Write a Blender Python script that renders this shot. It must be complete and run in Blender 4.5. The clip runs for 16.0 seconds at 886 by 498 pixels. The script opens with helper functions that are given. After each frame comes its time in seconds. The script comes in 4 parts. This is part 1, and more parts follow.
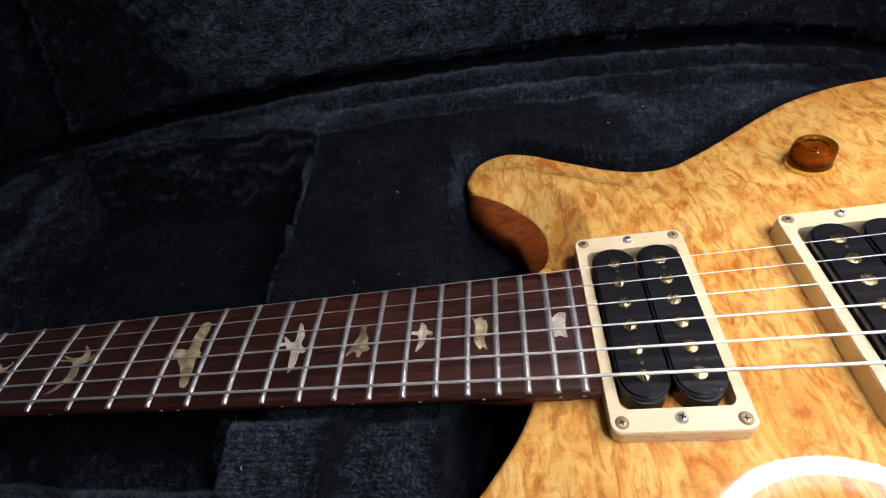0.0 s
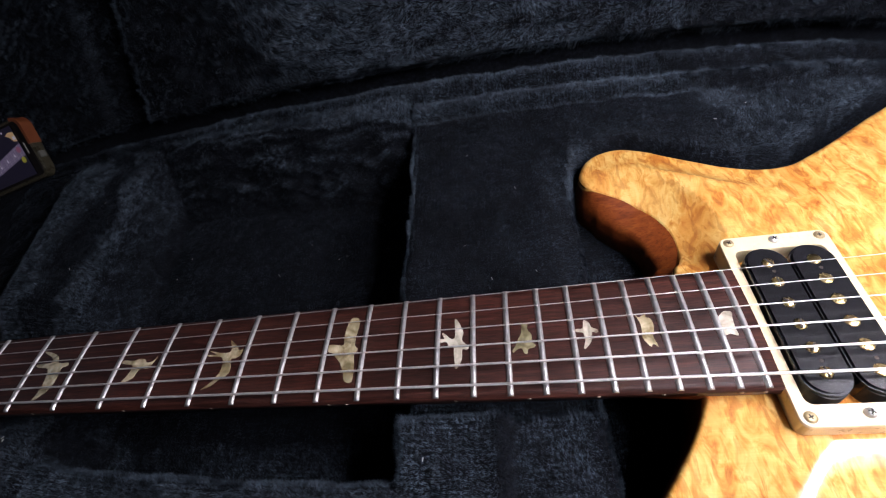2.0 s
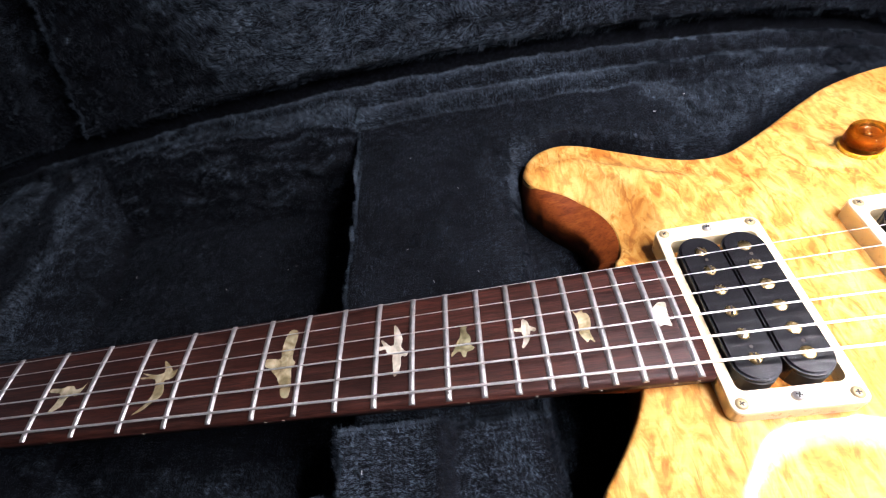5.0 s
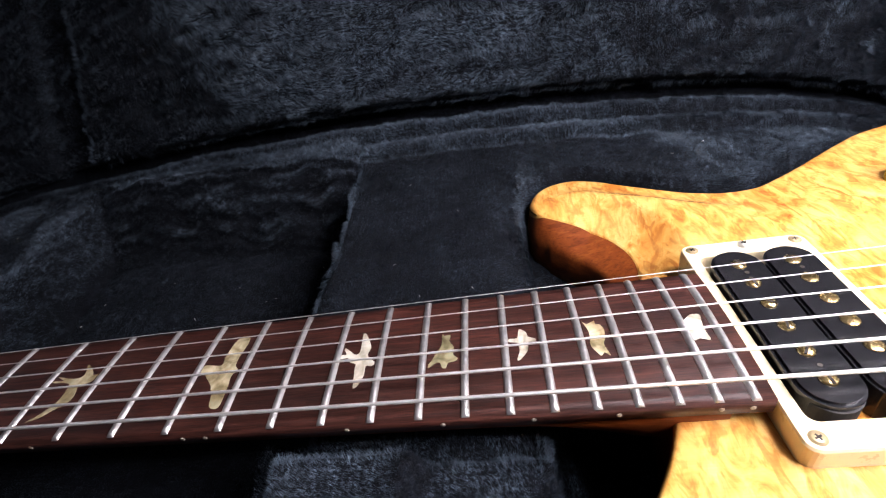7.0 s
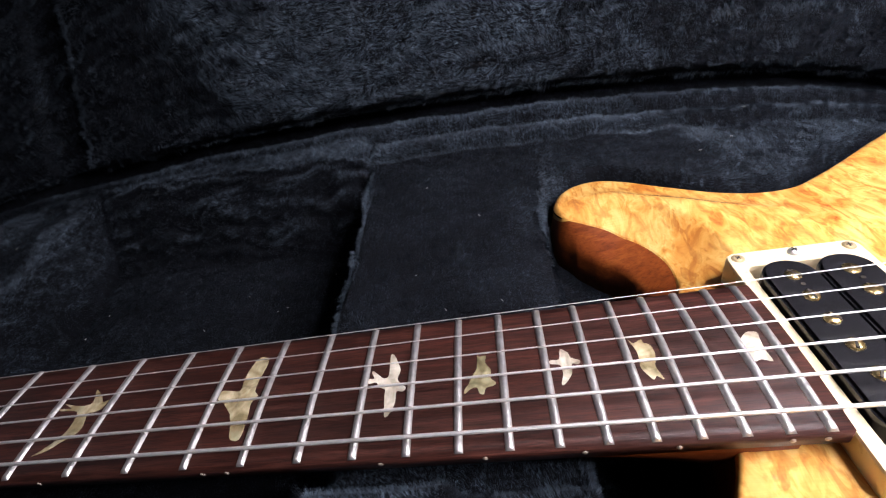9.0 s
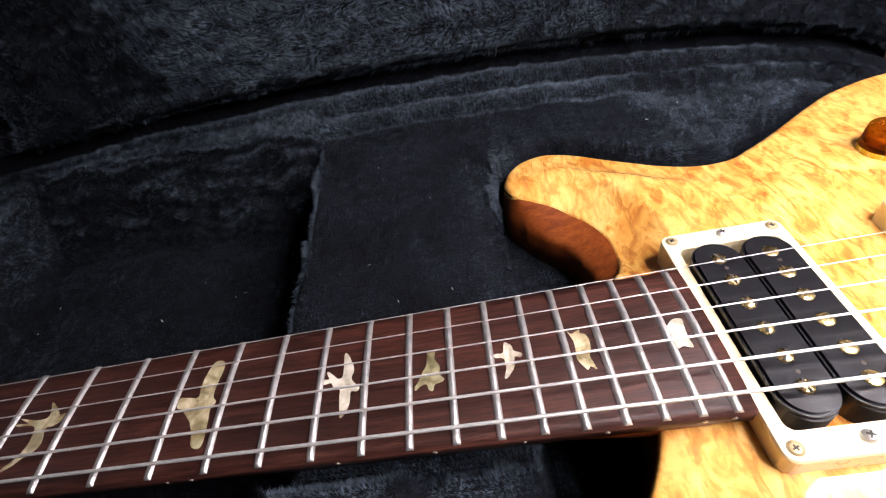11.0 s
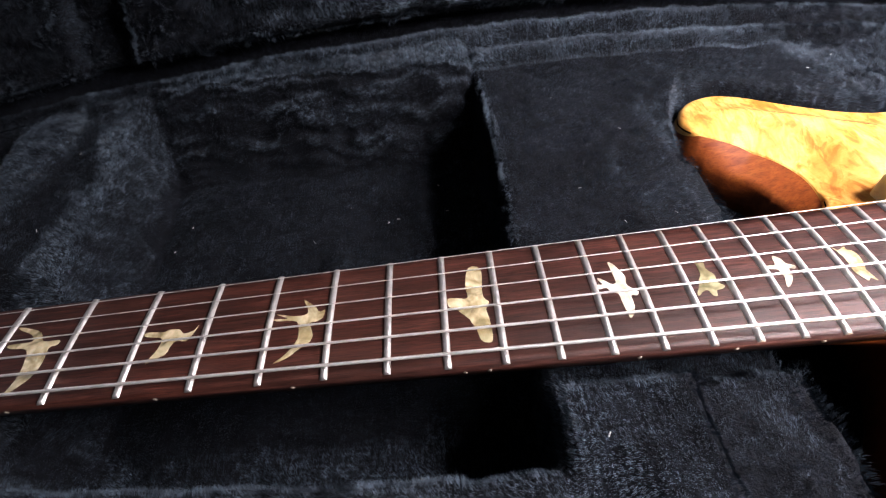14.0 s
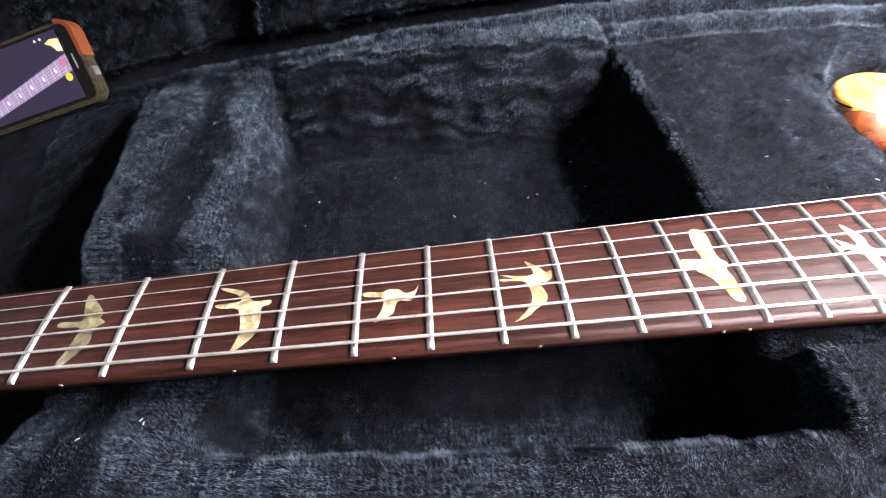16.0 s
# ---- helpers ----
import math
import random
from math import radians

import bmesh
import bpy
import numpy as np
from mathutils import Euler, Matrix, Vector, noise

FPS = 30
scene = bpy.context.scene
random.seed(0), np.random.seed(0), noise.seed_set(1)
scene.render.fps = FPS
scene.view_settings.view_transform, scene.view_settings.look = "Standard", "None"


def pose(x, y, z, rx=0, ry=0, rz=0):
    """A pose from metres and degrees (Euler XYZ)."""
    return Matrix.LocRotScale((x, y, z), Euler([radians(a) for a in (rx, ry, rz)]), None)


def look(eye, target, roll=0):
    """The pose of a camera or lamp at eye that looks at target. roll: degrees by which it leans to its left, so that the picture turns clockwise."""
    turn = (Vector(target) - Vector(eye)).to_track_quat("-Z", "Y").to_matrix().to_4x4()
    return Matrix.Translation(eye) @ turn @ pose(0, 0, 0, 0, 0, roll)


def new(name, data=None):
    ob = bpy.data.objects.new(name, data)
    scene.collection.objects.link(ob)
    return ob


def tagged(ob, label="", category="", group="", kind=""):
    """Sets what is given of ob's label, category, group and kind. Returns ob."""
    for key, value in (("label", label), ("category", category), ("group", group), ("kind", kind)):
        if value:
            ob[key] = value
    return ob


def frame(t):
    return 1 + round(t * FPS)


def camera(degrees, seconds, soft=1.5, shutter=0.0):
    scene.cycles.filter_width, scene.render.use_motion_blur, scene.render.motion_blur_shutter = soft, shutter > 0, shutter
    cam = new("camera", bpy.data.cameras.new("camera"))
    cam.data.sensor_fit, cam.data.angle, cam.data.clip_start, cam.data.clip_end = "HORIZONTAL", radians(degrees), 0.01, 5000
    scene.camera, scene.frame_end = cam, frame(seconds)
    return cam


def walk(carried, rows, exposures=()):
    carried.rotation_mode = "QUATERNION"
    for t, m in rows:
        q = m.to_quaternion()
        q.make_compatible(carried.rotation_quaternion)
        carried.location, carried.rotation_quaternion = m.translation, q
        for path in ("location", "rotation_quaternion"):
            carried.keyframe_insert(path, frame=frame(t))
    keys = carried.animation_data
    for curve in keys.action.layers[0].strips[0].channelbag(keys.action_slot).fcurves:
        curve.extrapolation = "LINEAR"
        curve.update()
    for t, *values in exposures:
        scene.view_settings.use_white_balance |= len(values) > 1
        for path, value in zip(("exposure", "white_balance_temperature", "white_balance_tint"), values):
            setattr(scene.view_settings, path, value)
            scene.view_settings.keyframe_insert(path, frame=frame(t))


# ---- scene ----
cam = camera(88.0, 16.0, soft=1.2)
ROWS = [
    (0.0, 0.4636, -0.0972, 0.1555, 42.56, 12.40, 2.67),
    (0.5, 0.4483, -0.1060, 0.1633, 42.98, 12.71, 2.14),
    (1.0, 0.4394, -0.1078, 0.1627, 43.05, 13.13, 0.87),
    (1.5, 0.4144, -0.0964, 0.1621, 39.64, 11.17, 2.57),
    (2.0, 0.3947, -0.0971, 0.1802, 39.87, 11.59, 1.95),
    (2.5, 0.3936, -0.0977, 0.1802, 40.00, 11.11, 1.95),
    (3.0, 0.3859, -0.0982, 0.1815, 39.74, 11.34, 0.71),
    (3.5, 0.3949, -0.0970, 0.1779, 39.72, 11.83, 0.12),
    (4.0, 0.4226, -0.0995, 0.1802, 39.97, 12.50, -0.10),
    (4.2, 0.4204, -0.0992, 0.1842, 39.63, 12.46, -0.02),
    (6.3, 0.3842, -0.0864, 0.1497, 40.18, 9.86, -5.76),
    (6.5, 0.3743, -0.0984, 0.1616, 46.70, 10.36, -4.70),
    (7.0, 0.4145, -0.1049, 0.1178, 54.24, 10.04, 2.23),
    (7.5, 0.4361, -0.0988, 0.0997, 54.15, 10.93, 3.96),
    (8.0, 0.4274, -0.0960, 0.0985, 54.12, 12.21, 3.19),
    (8.5, 0.4096, -0.0987, 0.1041, 52.97, 11.02, 2.28),
    (8.7, 0.4031, -0.0954, 0.1144, 53.19, 10.77, 2.05),
    (10.8, 0.4084, -0.0836, 0.1298, 46.73, 11.21, -2.55),
    (11.0, 0.4143, -0.0814, 0.1337, 45.31, 10.30, -3.11),
    (11.5, 0.4099, -0.0806, 0.1334, 43.16, 9.85, -4.47),
    (12.0, 0.3996, -0.0823, 0.1391, 42.75, 9.53, -3.43),
    (12.5, 0.3749, -0.0921, 0.1319, 41.83, 8.51, -3.25),
    (13.0, 0.3510, -0.0927, 0.1323, 41.47, 7.63, -3.01),
    (13.5, 0.3300, -0.0877, 0.1330, 41.54, 6.73, -2.82),
    (14.0, 0.3078, -0.0933, 0.1364, 41.37, 6.14, -3.17),
    (14.5, 0.2833, -0.0934, 0.1319, 41.43, 5.72, -2.17),
    (15.0, 0.2621, -0.0944, 0.1311, 41.55, 5.44, -1.78),
    (15.5, 0.2419, -0.0964, 0.1309, 41.55, 5.58, -2.06),
    (16.0, 0.2233, -0.0969, 0.1311, 41.57, 5.31, -3.08),
]
STOPS = [(0.0, -0.58), (1.0, -0.52), (2.0, 0.18), (3.0, 0.52), (4.2, 0.6), (6.3, 0.8), (7.0, 0.78), (7.5, 0.58), (8.2, 0.45), (8.7, 0.52), (10.8, 0.66), (11.5, 0.5), (12.0, 0.44), (13.0, 0.85), (14.0, 1.55), (14.5, 2.02), (15.0, 2.45), (16.0, 3.0)]
walk(cam, [(t, pose(x, y, z, rx, ry, rz)) for t, x, y, z, rx, ry, rz in ROWS], [(t, stops, 6200 if t < 1.5 else 6050 if t < 5 else 6200 if t < 10 else 6500, 17 if t < 1.5 else 21) for t, stops in STOPS])

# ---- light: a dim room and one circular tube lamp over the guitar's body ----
FILL_POWER = 0.45
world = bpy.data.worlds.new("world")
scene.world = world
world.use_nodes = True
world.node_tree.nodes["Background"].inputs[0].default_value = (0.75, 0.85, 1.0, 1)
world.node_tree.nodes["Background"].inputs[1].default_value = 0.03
# cool fill light, added; its unseen window beyond the headstock is assumed
fill_data = bpy.data.lights.new("unseen_window_fill", "AREA")
fill_data.shape, fill_data.size, fill_data.size_y = "RECTANGLE", 0.8, 1.0
fill_data.energy, fill_data.color = FILL_POWER, (0.70, 0.86, 1.0)
fill_light = new("unseen_window_fill", fill_data)
fill_light.matrix_world = look((-1.52, 0.40, 1.10), (0.4, 0.1, 0.0))
LAMP = Vector((0.668, -0.070, 0.27))
LAMP_POWER = 107.0


# ---- node helpers ----
def material(name):
    m = bpy.data.materials.new(name)
    m.use_nodes = True
    nt = m.node_tree
    return m, nt, nt.nodes["Principled BSDF"]


def node(nt, kind, **props):
    n = nt.nodes.new(kind)
    for k, v in props.items():
        if k in ("operation", "blend_type", "data_type", "wave_type", "bands_direction", "feature", "noise_dimensions", "noise_type"):
            if k == "operation":
                n.operation = v
            elif k == "blend_type":
                n.blend_type = v
            elif k == "data_type":
                n.data_type = v
            elif k == "bands_direction":
                n.bands_direction = v
            elif k == "feature":
                n.feature = v
        else:
            n.inputs[k].default_value = v
    return n


def coords(nt, scale=(1, 1, 1), rot=(0, 0, 0), out="Object"):
    tc = nt.nodes.new("ShaderNodeTexCoord")
    mp = nt.nodes.new("ShaderNodeMapping")
    mp.inputs["Scale"].default_value = scale
    mp.inputs["Rotation"].default_value = rot
    nt.links.new(tc.outputs[out], mp.inputs["Vector"])
    return mp.outputs[0]


def noise_tex(nt, vec, scale, detail=4.0, rough=0.55, distort=0.0):
    n = nt.nodes.new("ShaderNodeTexNoise")
    n.inputs["Scale"].default_value = scale
    n.inputs["Detail"].default_value = detail
    n.inputs["Roughness"].default_value = rough
    n.inputs["Distortion"].default_value = distort
    nt.links.new(vec, n.inputs["Vector"])
    return n.outputs["Fac"]


def ramp(nt, fac, stops):
    r = nt.nodes.new("ShaderNodeValToRGB")
    el = r.color_ramp.elements
    while len(el) < len(stops):
        el.new(0.5)
    for e, (p, c) in zip(el, stops):
        e.position = p
        e.color = (*c, 1)
    nt.links.new(fac, r.inputs[0])
    return r.outputs[0]


def mix(nt, fac, a, b, mode="MIX"):
    n = nt.nodes.new("ShaderNodeMix")
    n.data_type = "RGBA"
    n.blend_type = mode
    if hasattr(fac, "links"):
        nt.links.new(fac, n.inputs[0])
    else:
        n.inputs[0].default_value = fac
    for s, i in ((a, 6), (b, 7)):
        if hasattr(s, "links"):
            nt.links.new(s, n.inputs[i])
        else:
            n.inputs[i].default_value = (*s, 1)
    return n.outputs[2]


def bump(nt, bsdf, height, strength, dist):
    b = nt.nodes.new("ShaderNodeBump")
    b.inputs["Strength"].default_value = strength
    b.inputs["Distance"].default_value = dist
    nt.links.new(height, b.inputs["Height"])
    nt.links.new(b.outputs[0], bsdf.inputs["Normal"])


def simple(name, colour, rough=0.5, metal=0.0, coat=0.0, vary=0.12, scale=60.0, bumpy=0.0):
    m, nt, b = material(name)
    v = coords(nt)
    f = noise_tex(nt, v, scale, 5.0, 0.6)
    c = ramp(nt, f, [(0.3, tuple(x * (1 - vary) for x in colour)), (0.7, tuple(min(1, x * (1 + vary)) for x in colour))])
    nt.links.new(c, b.inputs["Base Color"])
    b.inputs["Metallic"].default_value = metal
    b.inputs["Coat Weight"].default_value = coat
    b.inputs["Coat Roughness"].default_value = 0.06
    g = noise_tex(nt, v, scale * 4, 3.0)
    r = ramp(nt, g, [(0.3, (rough * 0.8,) * 3), (0.7, (min(1, rough * 1.2),) * 3)])
    nt.links.new(r, b.inputs["Roughness"])
    if bumpy:
        bump(nt, b, g, bumpy, 0.0003)
    return m


# ---- materials ----
def quilted_maple():
    m, nt, b = material("quilted_maple")
    v = coords(nt)
    # large drift, puffs of the quilt, short dark strokes between them, and fine grain
    big = noise_tex(nt, v, 9.0, 2.0, 0.5)
    curl = noise_tex(nt, coords(nt, (1.0, 0.46, 0.6), (0, 0, 0.95)), 140.0, 3.5, 0.62, 1.3)
    worm = noise_tex(nt, coords(nt, (1.0, 0.34, 0.6), (0, 0, 0.70)), 240.0, 2.5, 0.55, 1.3)
    drift2 = noise_tex(nt, v, 34.0, 3.0, 0.6, 0.6)
    grain = noise_tex(nt, coords(nt, (0.12, 1.6, 1.0)), 900.0, 3.0, 0.6)
    fleck = ramp(nt, curl, [(0.33, (0.54, 0.190, 0.022)), (0.42, (0.70, 0.320, 0.054)), (0.50, (0.80, 0.445, 0.105)), (0.64, (0.87, 0.59, 0.200))])
    line = ramp(nt, worm, [(0.36, (0.60, 0.36, 0.17)), (0.43, (0.86, 0.72, 0.52)), (0.48, (1, 1, 1))])
    c = mix(nt, 0.70, fleck, line, "MULTIPLY")
    plain = ramp(nt, drift2, [(0.42, (0.83, 0.46, 0.100)), (0.58, (0.89, 0.565, 0.165))])
    calm = ramp(nt, drift2, [(0.42, (0.0, 0.0, 0.0)), (0.66, (0.4, 0.4, 0.4))])
    c = mix(nt, calm, c, plain)
    quilt = ramp(nt, noise_tex(nt, coords(nt, (1.0, 0.6, 0.6), (0, 0, 0.8)), 52.0, 2.0, 0.5, 0.5), [(0.40, (0.84, 0.62, 0.38)), (0.52, (1, 1, 1))])
    c = mix(nt, 0.6, c, quilt, "MULTIPLY")
    drift = ramp(nt, big, [(0.35, (0.94, 0.80, 0.62)), (0.65, (1, 1, 1))])
    c = mix(nt, 0.6, c, drift, "MULTIPLY")
    gr = ramp(nt, grain, [(0.35, (0.90, 0.84, 0.76)), (0.6, (1, 1, 1))])
    c = mix(nt, 0.5, c, gr, "MULTIPLY")
    nt.links.new(c, b.inputs["Base Color"])
    b.inputs["Roughness"].default_value = 0.65
    b.inputs["Specular IOR Level"].default_value = 0.25
    b.inputs["Coat Weight"].default_value = 1.0
    b.inputs["Coat Roughness"].default_value = 0.035
    bump(nt, b, noise_tex(nt, v, 45.0, 2.0), 0.08, 0.001)
    return m


def rosewood():
    m, nt, b = material("rosewood")
    lines = noise_tex(nt, coords(nt, (0.05, 1.0, 1.0)), 720.0, 5.0, 0.7, 0.4)
    pores = noise_tex(nt, coords(nt, (0.10, 1.6, 1.0)), 1500.0, 2.0, 0.6)
    big = noise_tex(nt, coords(nt, (0.35, 1.0, 1.0)), 40.0, 3.0)
    c = ramp(nt, lines, [(0.30, (0.019, 0.0072, 0.0052)), (0.5, (0.047, 0.0160, 0.0112)), (0.70, (0.088, 0.034, 0.0245))])
    red = ramp(nt, big, [(0.35, (0.72, 0.70, 0.72)), (0.68, (1.25, 1.0, 0.92))])
    c = mix(nt, 1.0, c, red, "MULTIPLY")
    p = ramp(nt, pores, [(0.38, (0.34, 0.32, 0.32)), (0.50, (1, 1, 1))])
    c = mix(nt, 0.85, c, p, "MULTIPLY")
    nt.links.new(c, b.inputs["Base Color"])
    b.inputs["Roughness"].default_value = 0.48
    b.inputs["Specular IOR Level"].default_value = 0.36
    bump(nt, b, pores, 0.25, 0.0003)
    return m


def mahogany():
    m, nt, b = material("mahogany")
    lines = noise_tex(nt, coords(nt, (0.10, 1.0, 1.0)), 260.0, 4.0, 0.65, 0.3)
    pores = noise_tex(nt, coords(nt, (0.16, 1.4, 1.4)), 900.0, 2.0, 0.6)
    c = ramp(nt, lines, [(0.3, (0.16, 0.030, 0.005)), (0.55, (0.24, 0.053, 0.008)), (0.75, (0.31, 0.085, 0.014))])
    p = ramp(nt, pores, [(0.38, (0.50, 0.42, 0.38)), (0.50, (1, 1, 1))])
    c = mix(nt, 0.5, c, p, "MULTIPLY")
    nt.links.new(c, b.inputs["Base Color"])
    b.inputs["Roughness"].default_value = 0.55
    b.inputs["Specular IOR Level"].default_value = 0.25
    b.inputs["Coat Weight"].default_value = 0.2
    b.inputs["Coat Roughness"].default_value = 0.22
    bump(nt, b, pores, 0.15, 0.0003)
    return m


def pearl(name, low, high):
    m, nt, b = material(name)
    v = coords(nt)
    warp = noise_tex(nt, v, 150.0, 2.0, 0.5, 1.2)
    bands = noise_tex(nt, coords(nt, (1, 0.5, 1), (0, 0, 0.6)), 480.0, 2.0, 0.5, 2.5)
    c = ramp(nt, warp, [(0.28, (0.36, 0.34, 0.27)), (0.45, (0.64, 0.58, 0.47)), (0.6, (0.80, 0.74, 0.64)), (0.78, (0.84, 0.86, 0.84))])
    d = ramp(nt, bands, [(0.35, (0.72, 0.80, 0.70)), (0.6, (1, 0.97, 0.92))])
    c = mix(nt, 0.4, c, d, "MULTIPLY")
    tone = ramp(nt, noise_tex(nt, v, 110.0, 2.0, 0.5, 1.0), [(0.40, low), (0.60, high)])
    c = mix(nt, 1.0, c, tone, "MULTIPLY")
    nt.links.new(c, b.inputs["Base Color"])
    b.inputs["Roughness"].default_value = 0.22
    b.inputs["Specular IOR Level"].default_value = 0.8
    b.inputs["Coat Weight"].default_value = 0.4
    bump(nt, b, warp, 0.08, 0.0004)
    return m


def plush(name, dark, light, strands=False):
    m, nt, b = material(name)
    v = coords(nt)
    patch = noise_tex(nt, v, 30.0, 4.0, 0.6)
    clump = noise_tex(nt, v, 330.0, 3.0, 0.6, 0.6)
    fine = noise_tex(nt, v, 1100.0, 3.0, 0.7)
    c = ramp(nt, patch, [(0.32, dark), (0.68, light)])
    # strong contrast puts the pile's light tips and dark gaps into colour
    f = ramp(nt, clump, [(0.34, (0.20, 0.20, 0.22)), (0.52, (0.85, 0.85, 0.85)), (0.70, (2.0, 2.0, 2.0))])
    c = mix(nt, 0.85, c, f, "MULTIPLY")
    if strands:
        geo = nt.nodes.new("ShaderNodeNewGeometry")
        tone = ramp(nt, geo.outputs["Random Per Island"], [(0.0, (0.84, 0.84, 0.85)), (0.6, (0.98, 0.98, 0.98)), (0.985, (1.1, 1.1, 1.1)), (1.0, (2.0, 1.95, 1.9))])
        c = mix(nt, 1.0, c, tone, "MULTIPLY")
    nt.links.new(c, b.inputs["Base Color"])
    b.inputs["Roughness"].default_value = 0.6 if strands else 0.85
    b.inputs["Specular IOR Level"].default_value = 0.1
    b.inputs["Sheen Weight"].default_value = 0.02
    b.inputs["Sheen Roughness"].default_value = 0.4
    b.inputs["Sheen Tint"].default_value = (0.6, 0.75, 1.0, 1)
    if not strands:
        bump(nt, b, fine, 0.6, 0.002)
    return m


def amber():
    m, nt, b = material("amber_plastic")
    v = coords(nt)
    c = ramp(nt, noise_tex(nt, v, 90.0), [(0.3, (0.86, 0.40, 0.020)), (0.7, (0.93, 0.48, 0.035))])
    nt.links.new(c, b.inputs["Base Color"])
    b.inputs["Roughness"].default_value = 0.04
    b.inputs["Transmission Weight"].default_value = 1.0
    b.inputs["IOR"].default_value = 1.49
    return m


def glow(name, colour, strength):
    m, nt, b = material(name)
    b.inputs["Base Color"].default_value = (*colour, 1)
    b.inputs["Emission Color"].default_value = (*colour, 1)
    b.inputs["Emission Strength"].default_value = strength
    b.inputs["Roughness"].default_value = 0.3
    return m


MAPLE, ROSE, MAHOG = quilted_maple(), rosewood(), mahogany()
CREAM_SHELL = pearl("cream_shell", (0.50, 0.44, 0.28), (0.90, 0.83, 0.64))
# paler shell, its white sheen partly put into the colour
SHEEN_SHELL = pearl("sheen_shell", (0.80, 0.78, 0.74), (1.05, 1.05, 1.05))
OLIVE_SHELL = pearl("olive_shell", (0.26, 0.25, 0.16), (0.55, 0.54, 0.38))
# near-black base stands in for the shade between the strands
PLUSH = plush("shaded_plush_base", (0.003, 0.0038, 0.0056), (0.007, 0.0088, 0.0126))
PILE = plush("plush_pile", (0.027, 0.036, 0.047), (0.068, 0.092, 0.117), True)
AMBER = amber()
KNOBCORE = simple("knob_core", (0.34, 0.14, 0.022), 0.3, vary=0.2)
# opaque yellow stands in for light focused through the knob's foot
SKIRTGLOW = simple("skirt_glow", (0.62, 0.36, 0.015), 0.25, coat=0.6, vary=0.2, scale=200)
NUMERAL = simple("cream_print", (0.70, 0.52, 0.16), 0.5, vary=0.05)
CREAM = simple("cream_plastic", (0.80, 0.67, 0.42), 0.32, vary=0.06, scale=90, bumpy=0.05)
BLACK = simple("black_plastic", (0.012, 0.012, 0.014), 0.22, vary=0.2, scale=120)
BOBBIN_TAPE = simple("dull_black", (0.02, 0.019, 0.02), 0.6, vary=0.2)
BRASS = simple("brass", (0.80, 0.60, 0.28), 0.25, 1.0, vary=0.12, scale=300)
OLD_BRASS = simple("aged_brass", (0.42, 0.33, 0.18), 0.5, 0.6, vary=0.2, scale=300)
SEAT_SHADE = simple("seat_shade", (0.36, 0.27, 0.13), 0.5, vary=0.1)
NICKEL = simple("nickel", (0.74, 0.73, 0.71), 0.36, 0.85, vary=0.12, scale=250)
FRETWIRE = simple("fret_nickel", (0.62, 0.61, 0.59), 0.45, 0.9, vary=0.18, scale=400)
STEEL = simple("string_steel", (0.78, 0.77, 0.75), 0.40, 0.65, vary=0.08, scale=500)
# dark colour standing in for the shade inside uncut slots and holes
RECESS_SHADE = simple("recess_shade", (0.03, 0.022, 0.015), 0.6, vary=0.1)
DOT = simple("side_dot", (0.30, 0.26, 0.21), 0.4)
SHELL = simple("case_shell", (0.02, 0.02, 0.022), 0.55, vary=0.2, scale=200, bumpy=0.3)
LINT = simple("lint", (0.62, 0.60, 0.56), 0.9)
WALLPAINT = simple("room_paint", (0.40, 0.37, 0.33), 0.85, vary=0.06, scale=4, bumpy=0.05)
TABLEWOOD = simple("table_wood", (0.20, 0.11, 0.06), 0.45, vary=0.25, scale=14)
CARPET = simple("room_floor", (0.16, 0.14, 0.12), 0.9, vary=0.2, scale=30)
TUBE = glow("lamp_tube", (1.0, 0.97, 0.965), LAMP_POWER)
LAMPWHITE = simple("lamp_grey", (0.32, 0.32, 0.31), 0.5)


# ---- mesh helpers ----
def part(name, bm, mat, parent=None, label="", smooth=True):
    me = bpy.data.meshes.new(name)
    bm.normal_update()
    bm.to_mesh(me)
    bm.free()
    return link(name, me, mat, parent, label, smooth)


def link(name, me, mat, parent=None, label="", smooth=True):
    me.materials.append(mat)
    if smooth:
        me.polygons.foreach_set("use_smooth", [True] * len(me.polygons))
    ob = new(name, me)
    if parent is not None:
        ob.parent = parent
    if label:
        ob["label"] = label
    return ob


def grid_mesh(name, verts, faces):
    me = bpy.data.meshes.new(name)
    me.from_pydata([tuple(v) for v in verts], [], [tuple(f) for f in faces])
    me.update()
    return me


def box(lo, hi, bevel=0.0, segments=2):
    bm = bmesh.new()
    bmesh.ops.create_cube(bm, size=1)
    c = (Vector(lo) + Vector(hi)) / 2
    s = Vector(hi) - Vector(lo)
    for v in bm.verts:
        v.co = Vector((v.co.x * s.x, v.co.y * s.y, v.co.z * s.z)) + c
    if bevel:
        bmesh.ops.bevel(bm, geom=bm.edges[:], offset=bevel, segments=segments, affect="EDGES", clamp_overlap=True)
    return bm


